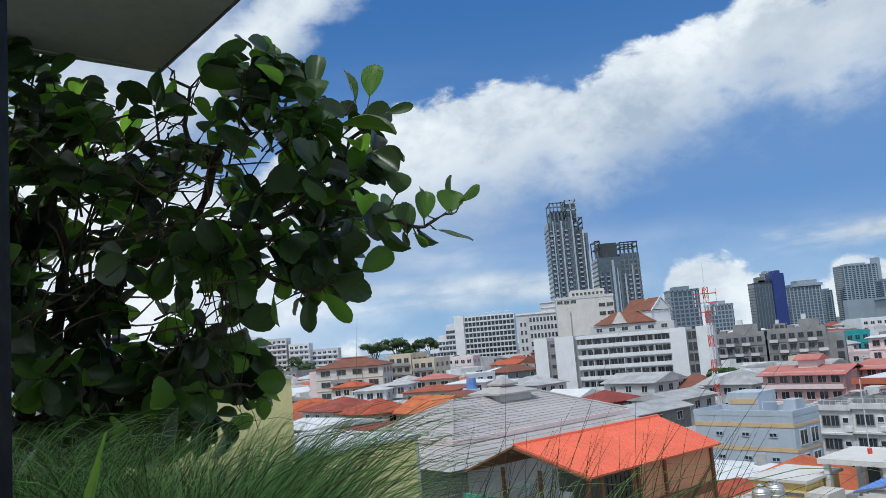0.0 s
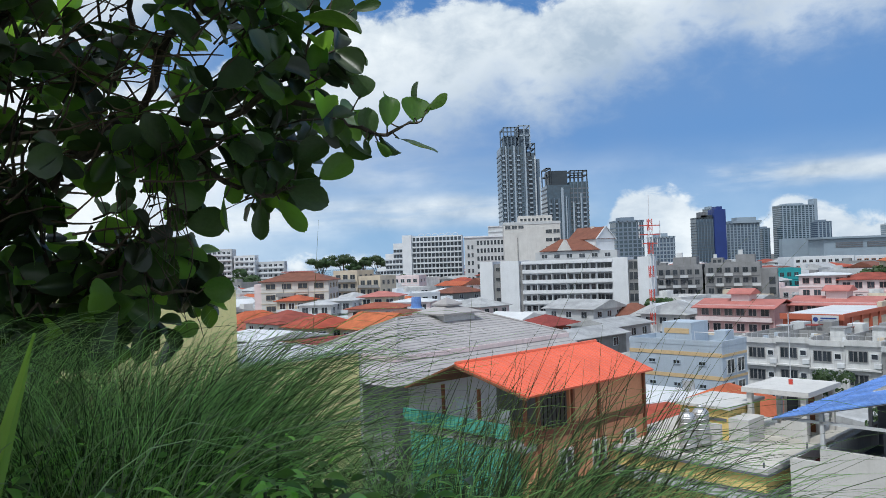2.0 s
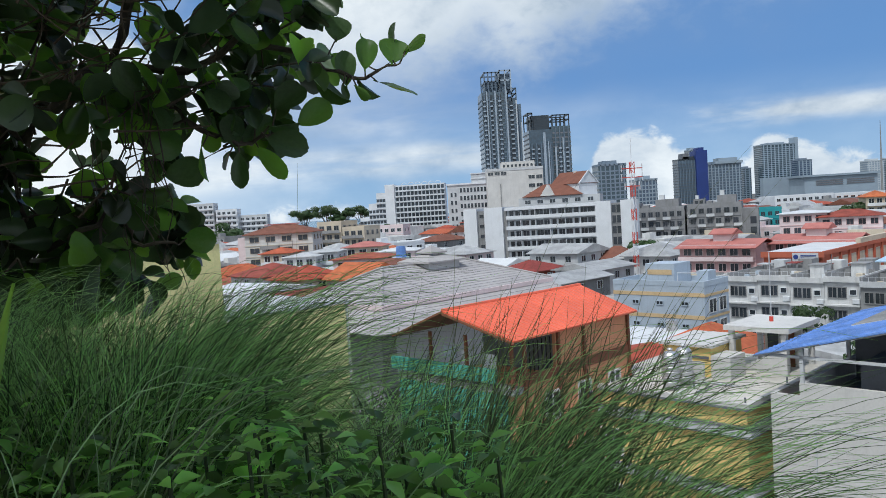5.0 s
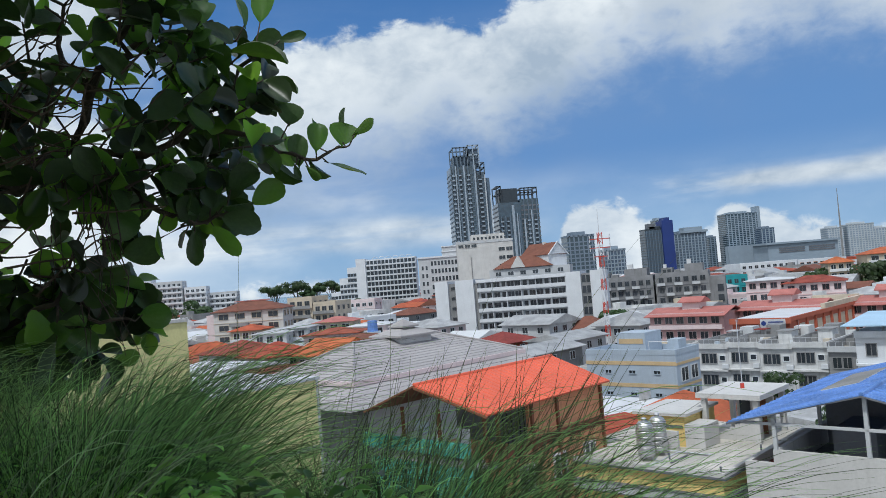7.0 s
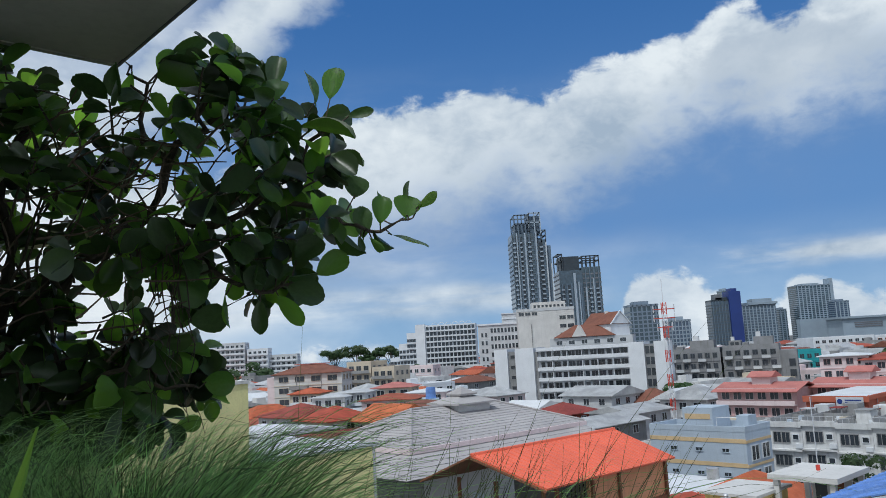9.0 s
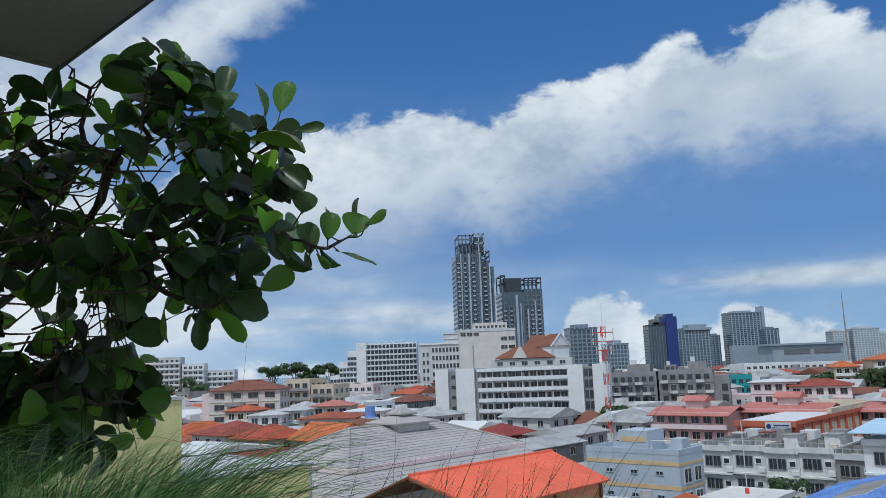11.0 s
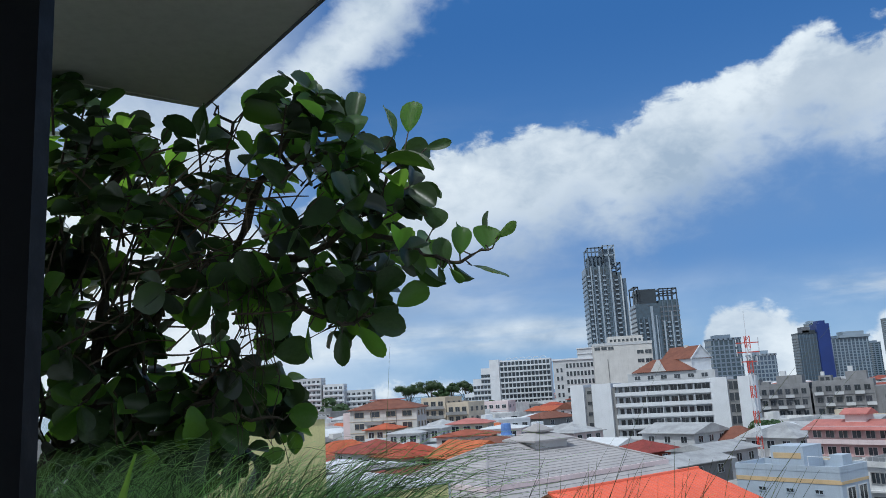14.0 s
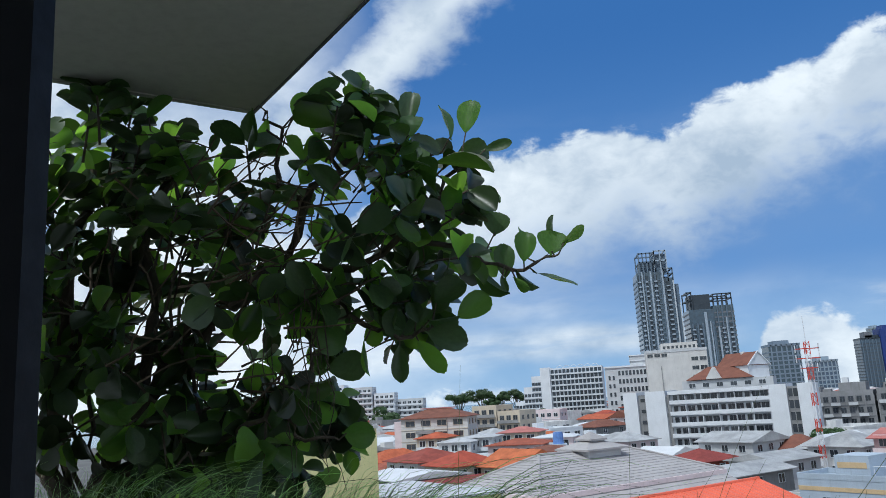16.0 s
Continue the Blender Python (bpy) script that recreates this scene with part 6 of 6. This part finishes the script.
# leafy shoots fill the crown: a twig, with leaves in pairs that crowd at its end
sv, sf, si = [], [], []
twigs = bmesh.new()
loose, shoots = 0, 0
while shoots < 254:
    x, z = TR.uniform(-1.65, 0.0), TR.uniform(21.72, 22.92)
    if not inside(x, z) or (x > -0.95 and z > 22.0 and TR.random() < 0.38) or (z < 22.12 and x < -0.9 and TR.random() < 0.62):
        continue
    shoots += 1
    y = 2.68 + TR.uniform(-0.26, 0.34)
    tip = Vector((x, y, z))
    heart = Vector((-0.85, 2.7, 22.25))
    out = ((tip - heart).normalized() + Vector((TR.uniform(-0.6, 0.6), TR.uniform(-0.7, 0.4), TR.uniform(-0.2, 0.8)))).normalized()
    foot = tip - out * TR.uniform(0.10, 0.2)
    tube(twigs, [BASE @ foot, BASE @ (foot.lerp(tip, 0.5) + Vector((0, 0, 0.01))), BASE @ tip], 0.004, 0.0025, 5)
    side = out.orthogonal().normalized()
    for k in range(TR.randint(6, 9)):
        s = 1 - 0.16 * (k // 2) - TR.uniform(0, 0.05)
        turn = Matrix.Rotation(k * math.pi + (k // 2) * 1.571 + TR.uniform(-0.4, 0.4), 3, out)
        spread = turn @ side
        along = (out * TR.uniform(0.15, 0.7) + spread + Vector((0, 0, -0.25))).normalized()
        face_to = (out * 0.5 + Vector((0, -0.4, 0.3)) + Vector((TR.gauss(0, 0.55), TR.gauss(0, 0.5), TR.gauss(0, 0.45)))).normalized()
        ln = TR.uniform(0.068, 0.116)
        m = BASE @ leaf_matrix(foot.lerp(tip, s), along, face_to, ln, ln * TR.uniform(0.56, 0.76))
        shape = TR.randrange(4)
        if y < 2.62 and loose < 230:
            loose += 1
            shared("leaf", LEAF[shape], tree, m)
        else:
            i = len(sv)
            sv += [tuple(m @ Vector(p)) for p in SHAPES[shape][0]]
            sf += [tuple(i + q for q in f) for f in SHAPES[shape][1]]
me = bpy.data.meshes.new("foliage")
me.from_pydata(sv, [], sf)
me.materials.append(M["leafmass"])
me.shade_smooth()
fol = new("foliage", me)
fol.parent = tree
tagged(fol, kind="stuff")
tagged(part("twig", twigs, M["bark"], tree), kind="stuff")
# a tangle of bare brown twigs inside the crown
bare = bmesh.new()
for k in range(95):
    c = Vector((TR.gauss(-0.62, 0.2), 2.5 + TR.uniform(-0.06, 0.12), TR.gauss(22.42, 0.2)))
    if not inside(c.x, c.z):
        continue
    d = Vector((TR.uniform(0.2, 1.0), TR.uniform(-0.4, 0.4), TR.gauss(0.2, 0.45))).normalized() * TR.uniform(0.06, 0.13)
    bend = Vector((TR.uniform(-0.02, 0.02), TR.uniform(-0.02, 0.02), TR.uniform(-0.03, 0.03)))
    tube(bare, [BASE @ (c - d), BASE @ (c - d * 0.3 + bend), BASE @ (c + d * 0.4 + bend), BASE @ (c + d)], 0.0035, 0.0015, 5)
tagged(part("bare_twig", bare, M["twig"], tree), kind="stuff")
# dry thin aerial roots that hang below the crown
for k in range(16):
    x, z = TR.uniform(-0.6, -0.40), TR.uniform(22.12, 22.4)
    low = z - TR.uniform(0.15, 0.5)
    limb(0.003, 0.0012, (x, 2.5, z), (x + TR.uniform(-0.03, 0.05), 2.48 + TR.uniform(-0.03, 0.03), (z + low) / 2), (x + TR.uniform(-0.05, 0.07), 2.48, low), name="aerial_root", wobble=0.018)


# ---- grasses and herbs in the planter ----
def ribbon(verts, faces, pts, w):
    """A thin blade through points, folded a little along its middle."""
    n = len(pts)
    i = len(verts)
    side = Vector((1, 0, 0)) if abs((pts[-1] - pts[0]).normalized().x) < 0.75 else Vector((0.3, 1, 0.2))
    for k, p in enumerate(pts):
        h = w * (1 - 0.85 * (k / (n - 1)) ** 1.6) / 2
        d = (pts[min(k + 1, n - 1)] - pts[max(k - 1, 0)]).normalized()
        s = d.cross(Vector((0, -1, 0.2))).normalized()
        verts += [tuple(p - s * h), tuple(p + s * h)]
    for k in range(n - 1):
        faces.append((i + 2 * k, i + 2 * k + 1, i + 2 * k + 3, i + 2 * k + 2))


def tussock(label, x, y, blades, height, reach, lean, seed, r=0.14, w=0.0026, mat="grass"):
    rng = random.Random(seed)
    verts, faces = [], []
    for _ in range(blades):
        a = rng.uniform(0, math.tau)
        q = r * math.sqrt(rng.random())
        foot = Vector((q * math.cos(a), q * math.sin(a), 0))
        h = height * rng.uniform(0.55, 1.0)
        a += rng.gauss(0, 0.7)
        out = Vector((math.cos(a) + lean * rng.uniform(0.4, 1.5), math.sin(a) * 0.8, 0)) * reach * rng.uniform(0.25, 1.1)
        c = rng.uniform(0.25, 0.95) + 0.6 * min(1.0, out.length / reach)
        pts = []
        sway = Vector((rng.uniform(-1, 1), rng.uniform(-1, 1), 0)) * 0.035
        for k in range(10):
            t = k / 9
            pts.append(foot + out * t ** 1.35 + sway * math.sin(3.0 * t) + Vector((0, 0, h * ((1 + c) * t - c * t * t) * 0.93)))
        ribbon(verts, faces, pts, w * rng.uniform(0.6, 1.25))
    me = bpy.data.meshes.new("grass")
    me.from_pydata(verts, [], faces)
    me.materials.append(M[mat])
    g = tagged(new("grass", me), label, "grass", "planter grasses", "stuff")
    g.matrix_basis = pose(x, y, SOIL)
    return g


LAB = "fine fountain grass tussock arching out of the planter"
tussock(LAB, -0.34, 1.85, 2700, 0.64, 0.42, 0.16, 1, 0.15, 0.0020)
tussock(LAB, -0.62, 1.82, 2500, 0.66, 0.48, -0.4, 2, 0.16, 0.0020)
tussock(LAB, -0.12, 1.90, 620, 0.46, 0.42, 0.30, 3, 0.13, 0.0019)
tussock(LAB, -0.95, 2.15, 1600, 0.66, 0.42, 0.0, 4, 0.14, 0.0024)
tussock(LAB, 0.18, 1.74, 850, 0.50, 0.34, 0.40, 5, 0.12, 0.0020)
tussock(LAB, 0.40, 1.80, 560, 0.38, 0.40, 0.5, 6, 0.12, 0.0019)
tussock(LAB, -0.46, 2.02, 2400, 0.60, 0.34, 0.0, 9, 0.2, 0.0022)
tussock(LAB, -0.82, 1.92, 1800, 0.62, 0.40, -0.35, 10, 0.17, 0.0022)
# front blades with their highlight painted in as a paler green
tussock("sparse grass blades in pale highlight colour at the front of the planter", -0.36, 1.48, 260, 0.60, 0.34, 0.15, 7, 0.16, 0.0024, "highlitgrass")
tussock("sparse grass blades in pale highlight colour at the front of the planter", -0.10, 1.52, 100, 0.46, 0.30, 0.3, 17, 0.16, 0.0022, "highlitgrass")
tussock(LAB, 0.04, 1.58, 130, 0.44, 0.24, 0.3, 8)


def culms(seed, n, x0, x1, label, tall=(0.5, 0.86), reach=(-0.05, 0.5), bows=(0.03, 0.2, 0.4, 0.6), w=0.0017):
    """Long flowering stalks that rise out of the tussocks and bow over."""
    rng = random.Random(seed)
    verts, faces = [], []
    for _ in range(n):
        x, y = rng.uniform(x0, x1), rng.uniform(1.65, 1.95)
        h, run = rng.uniform(*tall), rng.uniform(*reach)
        bow = rng.choice(bows) * h
        pts = [Vector((x + run * (k / 12) ** 1.6, y + rng.uniform(-0.003, 0.003), h * (k / 12) - bow * (k / 12) ** 3)) for k in range(13)]
        ribbon(verts, faces, pts, w)
    me = bpy.data.meshes.new("grass_stalk")
    me.from_pydata(verts, [], faces)
    me.materials.append(M["stalk"])
    g = tagged(new("grass_stalk", me), label, "grass", "planter grasses", "stuff")
    g.matrix_basis = pose(0, 0, SOIL)


culms(3, 30, -0.30, 0.40, "thin bowed grass stalks rising from the planter")
culms(4, 240, 0.0, 0.45, "straight leaning grass stalks rising from the planter", (0.30, 0.58), (0.04, 0.26), (0.0, 0.04), 0.0028)


def herb(x, y, h, seed, label="low bright green herb with pointed leaves"):
    rng = random.Random(seed)
    t = thing("herb", label, "plant", pose(x, y, SOIL), "planter herbs")
    bm = bmesh.new()
    tube(bm, [(0, 0, -0.02), (0.01, 0, h * 0.5), (0, 0.01, h)], 0.004, 0.002, 5)
    part("stem", bm, M["grass"], t)
    verts, faces = [], []
    for k in range(64):
        z = h * rng.uniform(0.42, 1.05)
        a = k * 2.4 + seed
        ln = rng.uniform(0.019, 0.036)
        spot = Vector((math.cos(a), math.sin(a), 0)) * rng.uniform(0.0, 0.055)
        along = Vector((math.cos(a + 0.5), math.sin(a + 0.5), rng.uniform(-0.3, 0.6)))
        m = leaf_matrix(Vector((0, 0, z)) + spot, along, (rng.uniform(-0.5, 0.5), rng.uniform(-0.9, 0.3), 0.8), ln, ln * 0.5)
        i = len(verts)
        for s, w in ((0.0, 0.04), (0.2, 0.3), (0.42, 0.48), (0.68, 0.34), (1.0, 0.02)):
            for q in (-1, 0, 1):
                verts.append(tuple(m @ Vector((q * w, s, 0.25 * abs(q) * w - 0.25 * s * s))))
        for r in range(4):
            for c in range(2):
                faces.append((i + r * 3 + c, i + r * 3 + c + 1, i + r * 3 + c + 4, i + r * 3 + c + 3))
    me = bpy.data.meshes.new("leaves")
    me.from_pydata(verts, [], faces)
    me.materials.append(M["herb"])
    me.shade_smooth()
    ob = new("leaves", me)
    ob.parent = t
    tagged(ob, kind="stuff")


HB = random.Random(8)
for k in range(150):
    p = pl.matrix_basis @ Vector((HB.uniform(0.8, 2.12), HB.uniform(-0.26, 0.12), 0))
    herb(p.x, p.y, HB.uniform(0.33, 0.46) - 0.14 * max(0, p.x), 100 + k)

# one broad strap-shaped leaf
st = thing("strap_plant", "upright plant with broad strap-shaped green leaves", "plant", pose(-0.45, 1.45, SOIL))
for k, (dx, dy, h) in enumerate(((0.17, 0.0, 0.63), (0.10, 0.05, 0.5), (-0.12, 0.03, 0.58))):
    verts, faces = [], []
    for j in range(11):
        t = j / 10
        w = 0.016 * (1 - t ** 4) + 0.001
        c = Vector((dx * t ** 1.1, dy * t, h * t))
        verts += [tuple(c + Vector((-w, 0, 0))), tuple(c + Vector((0, 0.006, 0))), tuple(c + Vector((w, 0, 0)))]
    for j in range(10):
        for c in range(2):
            i = j * 3 + c
            faces.append((i, i + 1, i + 4, i + 3))
    me = bpy.data.meshes.new("strap_leaf")
    me.from_pydata(verts, [], faces)
    me.materials.append(M["strap"])
    ob = new("strap_leaf", me)
    ob.parent = st
